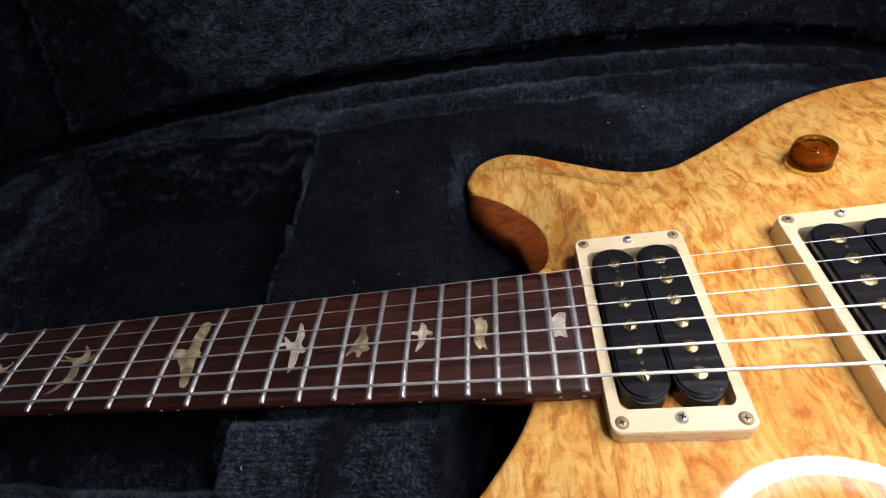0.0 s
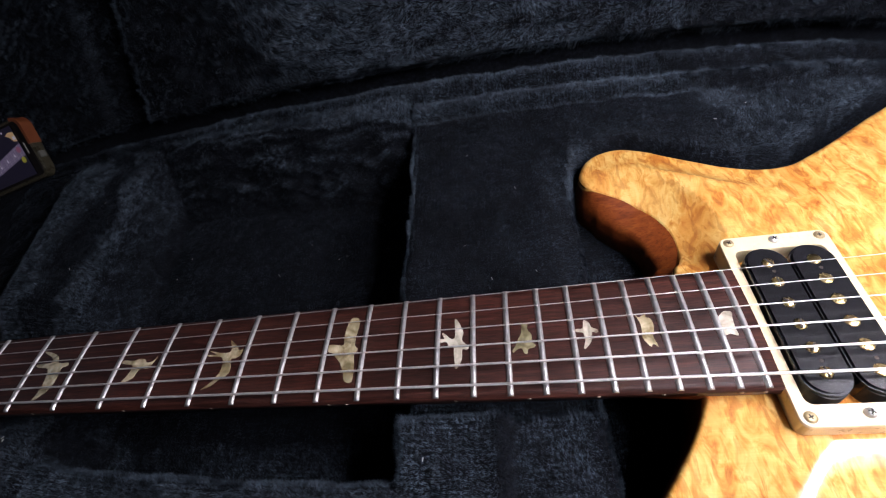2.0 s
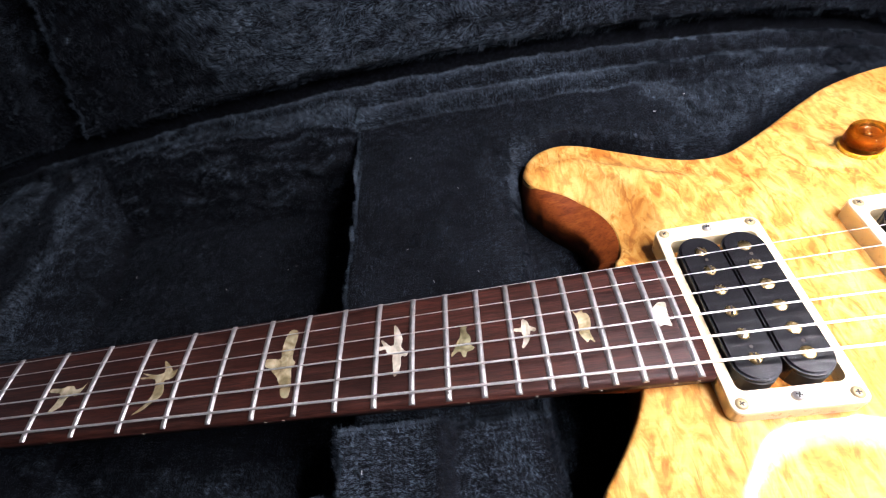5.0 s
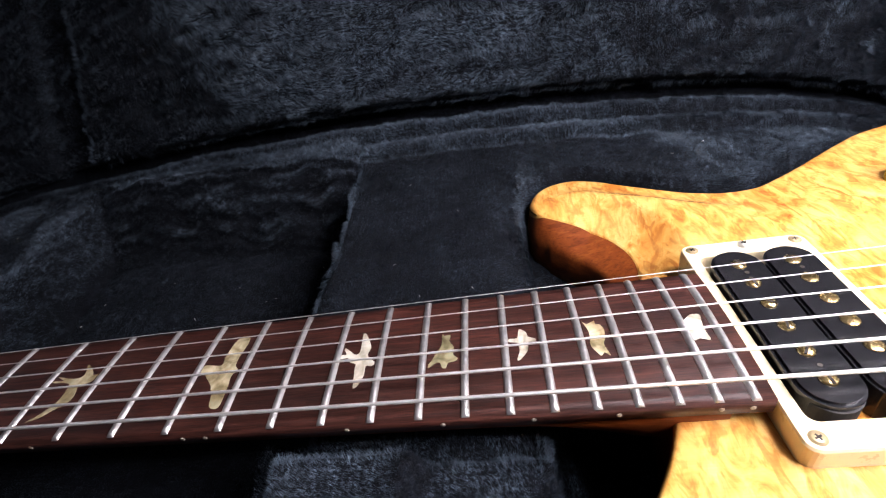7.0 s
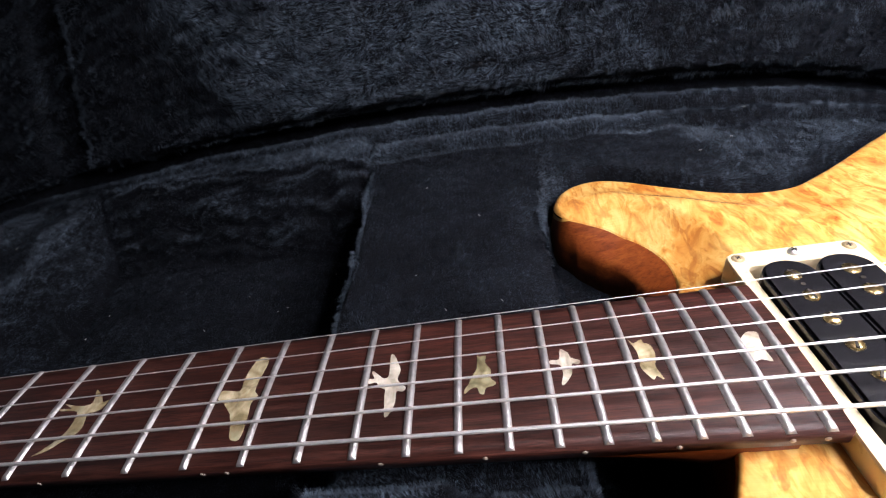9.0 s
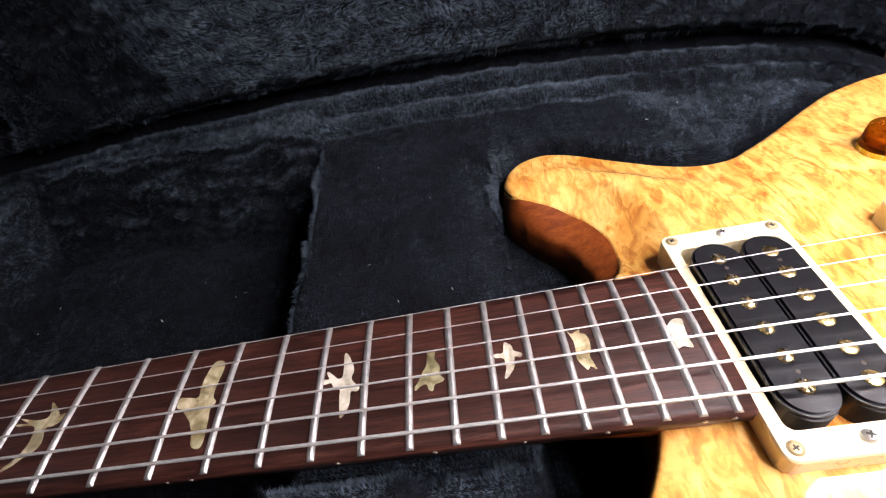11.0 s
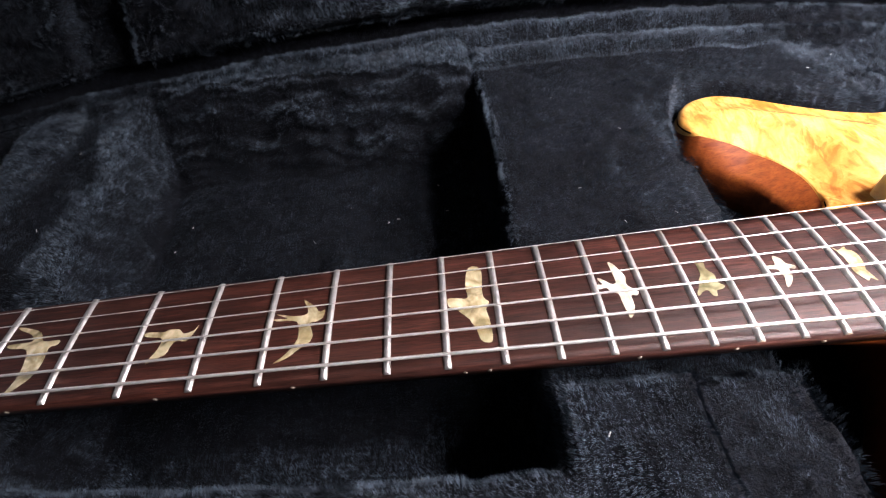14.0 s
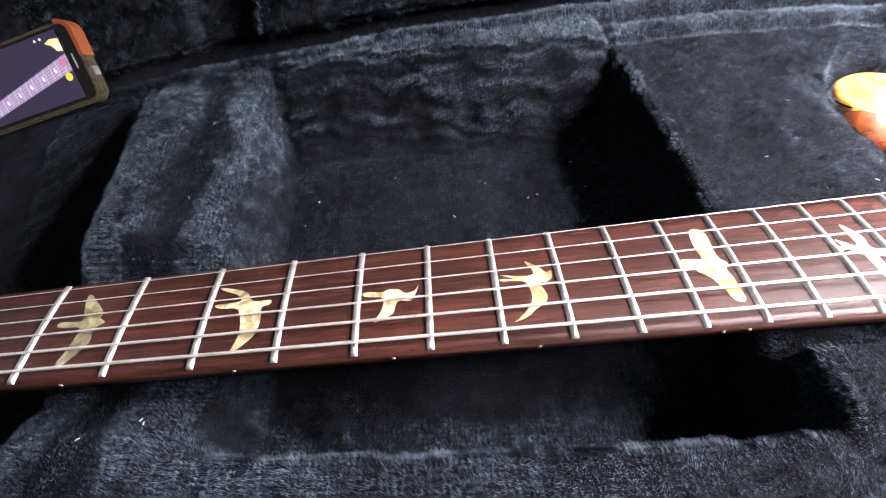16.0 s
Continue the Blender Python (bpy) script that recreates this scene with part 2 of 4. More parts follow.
def lathe(profile, n=40, centre=(0, 0, 0)):
    """A turned shape about z from (radius, height) pairs."""
    bm = bmesh.new()
    rings = []
    for r, z in profile:
        if r < 1e-6:
            rings.append([bm.verts.new((centre[0], centre[1], centre[2] + z))])
        else:
            rings.append([bm.verts.new((centre[0] + r * math.cos(2 * math.pi * k / n), centre[1] + r * math.sin(2 * math.pi * k / n), centre[2] + z)) for k in range(n)])
    for a, b in zip(rings, rings[1:]):
        for k in range(n):
            j = (k + 1) % n
            if len(a) == 1 and len(b) == 1:
                continue
            if len(a) == 1:
                bm.faces.new((a[0], b[k], b[j]))
            elif len(b) == 1:
                bm.faces.new((a[k], a[j], b[0]))
            else:
                bm.faces.new((a[k], a[j], b[j], b[k]))
    bmesh.ops.recalc_face_normals(bm, faces=bm.faces[:])
    return bm


def prism(outline, z0, z1, bevel=0.0):
    """An upright slab over a plan outline."""
    bm = bmesh.new()
    vs = [bm.verts.new((x, y, z0)) for x, y in outline]
    f = bm.faces.new(vs)
    r = bmesh.ops.extrude_face_region(bm, geom=[f])
    top = [g for g in r["geom"] if isinstance(g, bmesh.types.BMVert)]
    for v in top:
        v.co.z = z1
    bmesh.ops.recalc_face_normals(bm, faces=bm.faces[:])
    if bevel:
        es = [e for e in bm.edges if all(abs(v.co.z - z1) < 1e-7 for v in e.verts)]
        bmesh.ops.bevel(bm, geom=es, offset=bevel, segments=2, affect="EDGES", clamp_overlap=True)
    return bm


def rounded(x0, x1, y0, y1, r, n=6):
    """The plan outline of a rounded rectangle."""
    out = []
    for cx, cy, a0 in ((x1 - r, y1 - r, 0), (x0 + r, y1 - r, 90), (x0 + r, y0 + r, 180), (x1 - r, y0 + r, 270)):
        for k in range(n + 1):
            a = radians(a0 + 90 * k / n)
            out.append((cx + r * math.cos(a), cy + r * math.sin(a)))
    return out


def tube(points, radius, sides=10):
    bm = bmesh.new()
    rings = []
    pts = [Vector(p) for p in points]
    for i, p in enumerate(pts):
        d = (pts[min(i + 1, len(pts) - 1)] - pts[max(i - 1, 0)]).normalized()
        a = d.cross(Vector((0, 0, 1)))
        a = a.normalized() if a.length > 1e-4 else Vector((1, 0, 0))
        b = a.cross(d)
        rings.append([bm.verts.new(p + radius * (math.cos(2 * math.pi * k / sides) * a + math.sin(2 * math.pi * k / sides) * b)) for k in range(sides)])
    for a, b in zip(rings, rings[1:]):
        for k in range(sides):
            j = (k + 1) % sides
            bm.faces.new((a[k], b[k], b[j], a[j]))
    bm.faces.new(rings[0])
    bm.faces.new(rings[-1][::-1])
    bmesh.ops.recalc_face_normals(bm, faces=bm.faces[:])
    return bm


def smooth_step(a, b, x):
    t = np.clip((x - a) / (b - a), 0, 1)
    return t * t * (3 - 2 * t)


def spline(points, per=10):
    """A closed Catmull-Rom curve through plan points."""
    p = np.array(points, float)
    n = len(p)
    out = []
    for i in range(n):
        a, b, c, d = p[(i - 1) % n], p[i], p[(i + 1) % n], p[(i + 2) % n]
        for k in range(per):
            t = k / per
            out.append(0.5 * (2 * b + (c - a) * t + (2 * a - 5 * b + 4 * c - d) * t * t + (3 * b - a - 3 * c + d) * t ** 3))
    return np.array(out)


def value_noise(x, y, scale, seed):
    """Smooth noise of a plan, about -1 to 1."""
    rng = np.random.default_rng(seed)
    g = rng.uniform(-1, 1, (64, 64))
    u, v = np.asarray(x) * scale + 17.3, np.asarray(y) * scale + 29.1
    i, j = np.floor(u).astype(int), np.floor(v).astype(int)
    fu, fv = u - i, v - j
    fu, fv = fu * fu * (3 - 2 * fu), fv * fv * (3 - 2 * fv)
    a, b, c, d = g[i % 64, j % 64], g[(i + 1) % 64, j % 64], g[i % 64, (j + 1) % 64], g[(i + 1) % 64, (j + 1) % 64]
    return (a * (1 - fu) + b * fu) * (1 - fv) + (c * (1 - fu) + d * fu) * fv


# ---- plan of the guitar: x from the nut to the bridge, y away from the near side, z = 0 at the fretboard's edge ----
SCALE = 0.635
END = 0.4815


def fret_x(n):
    return SCALE * (1 - 2 ** (-n / 12))


def half_width(x):
    return 0.0198 + 0.0070 * x / 0.476


BODY = spline([
    (0.4639, 0.0373), (0.4682, 0.0459), (0.4708, 0.0532), (0.4716, 0.0638), (0.4689, 0.0741), (0.4630, 0.0838), (0.4529, 0.0935), (0.4419, 0.0993),
    (0.4335, 0.1036), (0.4302, 0.1120), (0.4316, 0.1189), (0.4356, 0.1260), (0.4434, 0.1320), (0.4560, 0.1345), (0.4699, 0.1303), (0.4824, 0.1234),
    (0.4965, 0.1158), (0.5101, 0.1084), (0.5247, 0.1030), (0.5392, 0.1031), (0.5525, 0.1093), (0.5677, 0.1181), (0.5839, 0.1285), (0.5947, 0.1352),
    (0.6115, 0.1443), (0.6362, 0.1515), (0.6606, 0.1535), (0.7150, 0.1545), (0.7600, 0.1350), (0.8000, 0.0920), (0.8200, 0.0300), (0.8200, -0.0400),
    (0.7980, -0.1050), (0.7500, -0.1500), (0.6900, -0.1680), (0.6300, -0.1600), (0.5800, -0.1380), (0.5400, -0.1200), (0.5000, -0.1220), (0.4600, -0.1340),
    (0.4150, -0.1400), (0.3950, -0.1280), (0.3990, -0.1080), (0.4190, -0.0860), (0.4329, -0.0615), (0.4408, -0.0512), (0.4497, -0.0391), (0.4555, -0.0288),
    (0.4583, -0.0201), (0.4606, -0.0061)], 12)
BOTTOM = -0.055


def outline_distance(x, y):
    """Distance to the body's outline, its nearest point, and whether a point is inside."""
    P, Q = BODY, np.roll(BODY, -1, 0)
    px, py = np.asarray(x).ravel(), np.asarray(y).ravel()
    best = np.full(px.shape, 1e9)
    bx, by = np.zeros_like(px), np.zeros_like(px)
    inside = np.zeros(px.shape, bool)
    for a, b in zip(P, Q):
        d = b - a
        t = np.clip(((px - a[0]) * d[0] + (py - a[1]) * d[1]) / (d @ d), 0, 1)
        qx, qy = a[0] + t * d[0], a[1] + t * d[1]
        r = np.hypot(px - qx, py - qy)
        m = r < best
        best[m], bx[m], by[m] = r[m], qx[m], qy[m]
        c = (a[1] > py) != (b[1] > py)
        with np.errstate(divide="ignore", invalid="ignore"):
            xi = a[0] + (py - a[1]) * d[0] / d[1]
        inside ^= c & (px < xi)
    return best, bx, by, inside


def top_height(x, y, d):
    """The carved top: a flat middle, a dished slope to the edge, a scoop at the cutaway."""
    scoop, horn = cutaway(x, y)
    dish = np.where(np.asarray(y) < 0, 0.0012, 0.0040) * (1 - scoop)
    z = -0.0102 - dish * (1 - smooth_step(0.004, 0.040, d))
    dip = np.clip(scoop + horn, 0, 1)
    z = z - 0.0110 * scoop * (1 - np.clip(d / 0.0195, 0, 1) ** 1.2) - 0.0010 * horn * np.clip(1 - d / 0.009, 0, 1) ** 1.3
    r = np.where(np.asarray(y) < 0, 0.0020, 0.0045 - 0.0041 * dip)
    k = np.clip(1 - d / r, 0, 1)
    return z - r * (1 - np.sqrt(1 - k * k * 0.98))


def cutaway(x, y):
    """How far a place belongs to the scooped inside of the treble horn, 0 to 1."""
    a = np.exp(-(((x - 0.478) / 0.034) ** 2 + ((y - 0.077) / 0.031) ** 2))
    b = np.exp(-(((x - 0.443) / 0.014) ** 2 + ((y - 0.099) / 0.010) ** 2))
    return np.clip(1.6 * a, 0, 1), np.clip(1.1 * b, 0, 1)


# ---- the room, plain ----
def room():
    floor = part("floor", box((-1.5, -2.2, -0.86), (3.2, 2.2, -0.82)), CARPET, smooth=False)
    tagged(floor, "dull brown carpeted floor of a dim room", "floor", kind="structure")
    ceil = part("ceiling", box((-1.5, -2.2, 1.68), (3.2, 2.2, 1.72)), WALLPAINT, smooth=False)
    tagged(ceil, "plain painted ceiling of a dim room", "ceiling", kind="structure")
    # the gap left in the west wall is assumed, made for the fill light
    for name, lo, hi in (("wall_north", (-1.55, 2.2, -0.82), (3.2, 2.25, 1.68)), ("wall_south", (-1.55, -2.25, -0.82), (3.2, -2.2, 1.68)), ("wall_east", (3.2, -2.2, -0.82), (3.25, 2.2, 1.68)),
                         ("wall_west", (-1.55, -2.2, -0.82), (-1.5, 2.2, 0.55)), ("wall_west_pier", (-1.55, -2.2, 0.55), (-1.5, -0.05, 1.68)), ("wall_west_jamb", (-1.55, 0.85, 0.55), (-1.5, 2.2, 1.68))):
        tagged(part(name, box(lo, hi), WALLPAINT, smooth=False), "plain painted wall of a dim room", "wall", kind="structure")


def table():
    t = tagged(new("table"), "brown wooden table under the open guitar case", "table")
    t.location = (0, 0, 0)
    part("tabletop", box((-0.45, -0.42, -0.135), (1.15, 0.62, -0.105), 0.004), TABLEWOOD, t)
    for x in (-0.38, 1.08):
        for y in (-0.35, 0.55):
            part("leg", box((x - 0.03, y - 0.03, -0.82), (x + 0.03, y + 0.03, -0.135), 0.004), TABLEWOOD, t)


def ring_lamp():
    lamp = tagged(new("ring_lamp"), "white circular fluorescent tube lamp above the guitar", "lamp")
    lamp.matrix_world = look(LAMP, (0.66, -0.058, 0.0))
    n, m, R, r = 56, 10, 0.106, 0.0060
    bm = bmesh.new()
    v = [[bm.verts.new(((R + r * math.cos(2 * math.pi * j / m)) * math.cos(2 * math.pi * i / n), (R + r * math.cos(2 * math.pi * j / m)) * math.sin(2 * math.pi * i / n), r * math.sin(2 * math.pi * j / m))) for j in range(m)] for i in range(n)]
    for i in range(n):
        for j in range(m):
            bm.faces.new((v[i][j], v[(i + 1) % n][j], v[(i + 1) % n][(j + 1) % m], v[i][(j + 1) % m]))
    bmesh.ops.recalc_face_normals(bm, faces=bm.faces[:])
    part("tube", bm, TUBE, lamp, "glowing white ring tube")
    part("holder", lathe([(0.095, 0.015), (0.097, 0.019), (0.106, 0.022), (0.117, 0.015), (0.119, 0.017), (0.108, 0.026), (0.095, 0.022), (0.092, 0.016), (0.095, 0.015)], 56), LAMPWHITE, lamp)
    stand = lamp.matrix_world.inverted()
    elbow, foot = Vector((1.0, -0.26, 0.46)), Vector((1.0, -0.26, -0.105))
    part("arm", tube([stand @ (LAMP + Vector((0.075, -0.065, 0.024))), stand @ (LAMP + Vector((0.12, -0.09, 0.10))), stand @ elbow], 0.009), LAMPWHITE, lamp)
    part("post", tube([stand @ elbow, stand @ foot], 0.011), LAMPWHITE, lamp)
    bm = lathe([(0, 0.018), (0.02, 0.018), (0.085, 0.012), (0.09, 0.0), (0, 0.0)], 40, foot)
    bm.transform(stand)
    part("foot", bm, LAMPWHITE, lamp)


# ---- the case ----
RIM_Y, RIM_Z = 0.2095, -0.0040
LID_SLOPE = 0.39


# how far the case's lining is shifted from true to fit the camera's view, in millimetres
VIEW_SHIFT = ((-2.87, -4.82, 8.03),
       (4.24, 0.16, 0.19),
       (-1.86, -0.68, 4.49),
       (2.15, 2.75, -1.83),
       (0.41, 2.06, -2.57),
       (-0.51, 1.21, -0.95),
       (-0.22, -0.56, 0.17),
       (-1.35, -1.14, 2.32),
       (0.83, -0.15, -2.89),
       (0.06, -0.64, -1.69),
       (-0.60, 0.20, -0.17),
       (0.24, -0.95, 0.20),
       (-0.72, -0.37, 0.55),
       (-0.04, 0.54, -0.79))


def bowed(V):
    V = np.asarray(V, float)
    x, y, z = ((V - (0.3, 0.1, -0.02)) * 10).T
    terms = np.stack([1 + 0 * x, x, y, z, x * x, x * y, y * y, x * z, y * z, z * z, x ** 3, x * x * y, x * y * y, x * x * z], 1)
    return V + terms @ (np.array(VIEW_SHIFT) / 1000)


def shelf_y(x):
    """The near edge of the pocket's far rim, from the neck rest to the body block."""
    return np.interp(x, [-0.2, 0.10, 0.19, 0.262, 0.325, 0.9], [0.1990, 0.1990, 0.1960, 0.1860, 0.1790, 0.1770])


def folds(x, y):
    """Crushed horizontal folds on the pocket's far wall, 0 to 1."""
    v = y - shelf_y(x)
    out = np.zeros_like(v)
    for k in range(11):
        wave = 0.0005 - 0.0031 * k + 0.0016 * value_noise(x, 0 * x + k, 30, 13 + k) + 0.0008 * value_noise(x, 0 * x + k, 120, 33 + k)
        strength = np.clip(0.70 + 0.7 * value_noise(x, 0 * x + k, 60, 53 + k), 0, 1.1)
        strength = strength * (1 - 0.22 * max(0, k - 6))
        out = np.maximum(out, strength * np.exp(-((v - wave) / 0.0013) ** 2))
    return out * smooth_step(0.118, 0.132, x) * smooth_step(0.334, 0.322, x)


def lining_height(x, y):
    """Height of the case's padded lining over its plan, and which piece of it a place belongs to."""
    ragged = 0.0016 * value_noise(x, y, 55, 3) + 0.0009 * value_noise(x, y, 140, 4)
    xr, yy = x + ragged, y + 0.8 * ragged
    # flat pocket between the neck rest and the body block
    z = -0.0635 + 0.002 * value_noise(x, y, 14, 8) + 0 * x
    # shallower headstock well, its far side rising to the rim
    well = 1 - smooth_step(0.030, 0.060, xr)
    z = z * (1 - well) + (-0.046 + 0.034 * smooth_step(0.07, 0.19, yy) + 0.0022 * value_noise(x, y * 2.5 - x, 60, 10)) * well
    reg = np.zeros(x.shape, int)
    # neck rest: a bulging saddle, higher towards the headstock, with a cradle for the neck
    left = np.interp(yy, [-0.2, 0.03, 0.06, 0.10, 0.15, 0.20], [0.036, 0.040, 0.045, 0.041, 0.033, 0.028])
    right = np.interp(yy, [-0.2, -0.02, 0.04, 0.10, 0.15, 0.185, 0.21], [0.130, 0.130, 0.128, 0.124, 0.122, 0.118, 0.110])
    rest = smooth_step(left - 0.012, left + 0.004, xr) * (1 - smooth_step(-0.006, 0.006, xr - right))
    u = np.clip((xr - left) / (right - left), 0, 1)
    rest_top = 0.003 - 0.019 * u ** 2.2 - 0.006 * smooth_step(0.12, 0.0, u)
    rest_top = rest_top - 0.0035 * np.exp(-((u - 0.56) / 0.13) ** 2) - 0.010 * smooth_step(0.16, 0.205, yy)
    rest_top = np.where(y < 0, np.minimum(rest_top, -0.010 - 0.010 * u ** 3), rest_top)
    rest_top = rest_top - (rest_top + 0.0245) * (1 - smooth_step(0.022, 0.052, np.abs(y)))
    z = np.maximum(z, z * (1 - rest) + rest_top * rest)
    reg[rest > 0.3] = 2
    # far and near body blocks
    top = np.where(y > 0, -0.0142 - 0.006 * smooth_step(0.405, 0.424, x) * smooth_step(0.140, 0.095, y) * (x < 0.47),
                   -0.0135 - 0.012 * smooth_step(0.375, 0.381, xr) - 0.006 * smooth_step(0.036, 0.060, -y) * smooth_step(0.36, 0.34, x))
    groove = 1 - smooth_step(0.017, 0.024, np.abs(y))
    top = top * (1 - groove) - 0.034 * groove
    edge = np.where(y > 0, 0.3255, 0.3275)
    block = smooth_step(edge, edge + 0.006, xr)
    z = z * (1 - block) + top * block
    reg[(block > 0.5) & (y > 0)] = 3
    reg[(block > 0.5) & (y <= 0)] = 4
    # hollow round the body
    d, _, _, ins = outline_distance(x, y)
    d, ins = d.reshape(x.shape), ins.reshape(x.shape)
    sd = np.where(ins, -d, d) + 0.6 * ragged
    hollow = 1 - smooth_step(0.0034, 0.0066, sd)
    gap = smooth_step(0.4205, 0.4255, xr + 0.10 * np.clip(0.06 - yy, 0, 0.03)) * smooth_step(0.114, 0.104, yy) * (y > 0)
    near_gap = smooth_step(0.417, 0.423, xr) * (y < 0)
    hollow = np.maximum(np.maximum(hollow, gap), near_gap)
    deep = np.where((y > 0) & (x < 0.48) & (y < 0.11) & ~ins, -0.049, -0.066)
    z = z * (1 - hollow) + np.where(ins, -0.066, deep) * hollow
    # near wall of the pocket and its padded ridge
    near = smooth_step(-0.036, -0.049, yy) * (x < 0.345) * smooth_step(0.105, 0.135, xr)
    z = np.maximum(z, z * (1 - near) + (-0.0190 - 0.09 * np.clip(-0.056 - yy, 0, 0.2)) * near)
    reg[(near > 0.5)] = 4
    # far wall of the pocket and the double rim
    sy = shelf_y(x)
    wall = smooth_step(sy - 0.034, sy + 0.004, yy + 0.002 * value_noise(x, y, 60, 9))
    z = np.maximum(z, z * (1 - wall) + (RIM_Z - 0.0035 - 0.0110 * smooth_step(0.322, 0.334, xr)) * wall)
    inner = np.exp(-np.abs((yy - 0.1872) / 0.0088) ** 3) * smooth_step(0.326, 0.334, xr)
    outer = np.exp(-np.abs((yy - RIM_Y) / 0.0078) ** 3)
    z = np.maximum(z, np.where(inner > 0.03, -0.0180 + 0.0105 * inner, -1))
    z = np.maximum(z, np.where(outer > 0.03, -0.0180 + 0.0140 * outer, -1))
    reg[yy > np.where(x > 0.328, 0.1765, sy + 0.001)] = 1
    drop = smooth_step(0.2165, 0.2225, yy)
    z = z * (1 - drop) - 0.05 * drop
    # quilting and crushed pile
    z = z + 0.0011 * value_noise(x, y, 38, 5) + 0.0007 * value_noise(x, y, 90, 6) + 0.0004 * value_noise(x, y, 210, 7)
    return z, reg


def fibres(name, P, N, area, cell, flow, density, length, width, seed, parent, label):
    """Pile: short blades rooted on a surface of points P with normals N, combed along flow in clumps."""
    rng = np.random.default_rng(seed)
    total = np.cumsum(area * np.clip(2.0 * np.abs(N @ np.mean(N, 0)), 0.45, 1))
    count = int(total[-1] * density)
    k = np.minimum(np.searchsorted(total, rng.uniform(0, total[-1], count)), len(P) - 1)
    n, f = N[k], flow[k]
    p = P[k] + rng.uniform(-0.75, 0.75, (count, 1)) * cell[0][k] + rng.uniform(-0.75, 0.75, (count, 1)) * cell[1][k]
    q = p[:, 1] + 0.7 * p[:, 2]
    # clumps: neighbouring blades turn and lean together
    turn = 0.65 * value_noise(p[:, 0], q, 170, seed + 100) + 0.55 * value_noise(p[:, 0], q, 390, seed + 200) + rng.normal(0, 0.10, count)
    side = np.cross(n, f)
    f = f * np.cos(turn)[:, None] + side * np.sin(turn)[:, None]
    lean = np.clip(0.55 + 0.4 * value_noise(p[:, 0], q, 240, seed + 300) + rng.normal(0, 0.05, count), 0.15, 1.4)
    g = n * 0.62 + f * lean[:, None]
    g /= np.linalg.norm(g, axis=1)[:, None]
    L = length * rng.uniform(0.6, 1.2, (count, 1)) * (1 + 0.3 * value_noise(p[:, 0], q, 300, seed + 400))[:, None]
    s = np.cross(g, n) + rng.normal(0, 0.25, (count, 3))
    s /= np.linalg.norm(s, axis=1)[:, None] + 1e-9
    w = width * rng.uniform(0.6, 1.3, (count, 1))
    tip = p + g * L - n * 0.10 * L
    root = p - n * 0.0006
    V = np.stack([root - s * w, root + s * w, tip + s * w * 0.35, tip - s * w * 0.35], 1).reshape(-1, 3)
    # blades shade as combed cloth does: by the direction across their length
    across = n - 0.97 * g * (n * g).sum(1)[:, None]
    across /= np.linalg.norm(across, axis=1)[:, None]
    me = bpy.data.meshes.new(name)
    me.vertices.add(len(V))
    me.vertices.foreach_set("co", V.ravel().astype(np.float32))
    me.loops.add(count * 4)
    me.loops.foreach_set("vertex_index", np.arange(count * 4, dtype=np.int32))
    me.polygons.add(count)
    me.polygons.foreach_set("loop_start", np.arange(count, dtype=np.int32) * 4)
    me.update(calc_edges=True)
    at = me.attributes.new("custom_normal", "FLOAT_VECTOR", "POINT")
    at.data.foreach_set("vector", np.repeat(across, 4, 0).ravel().astype(np.float32))
    ob = link(name, me, PILE, parent, label, True)
    ob["kind"] = "stuff"
    return ob


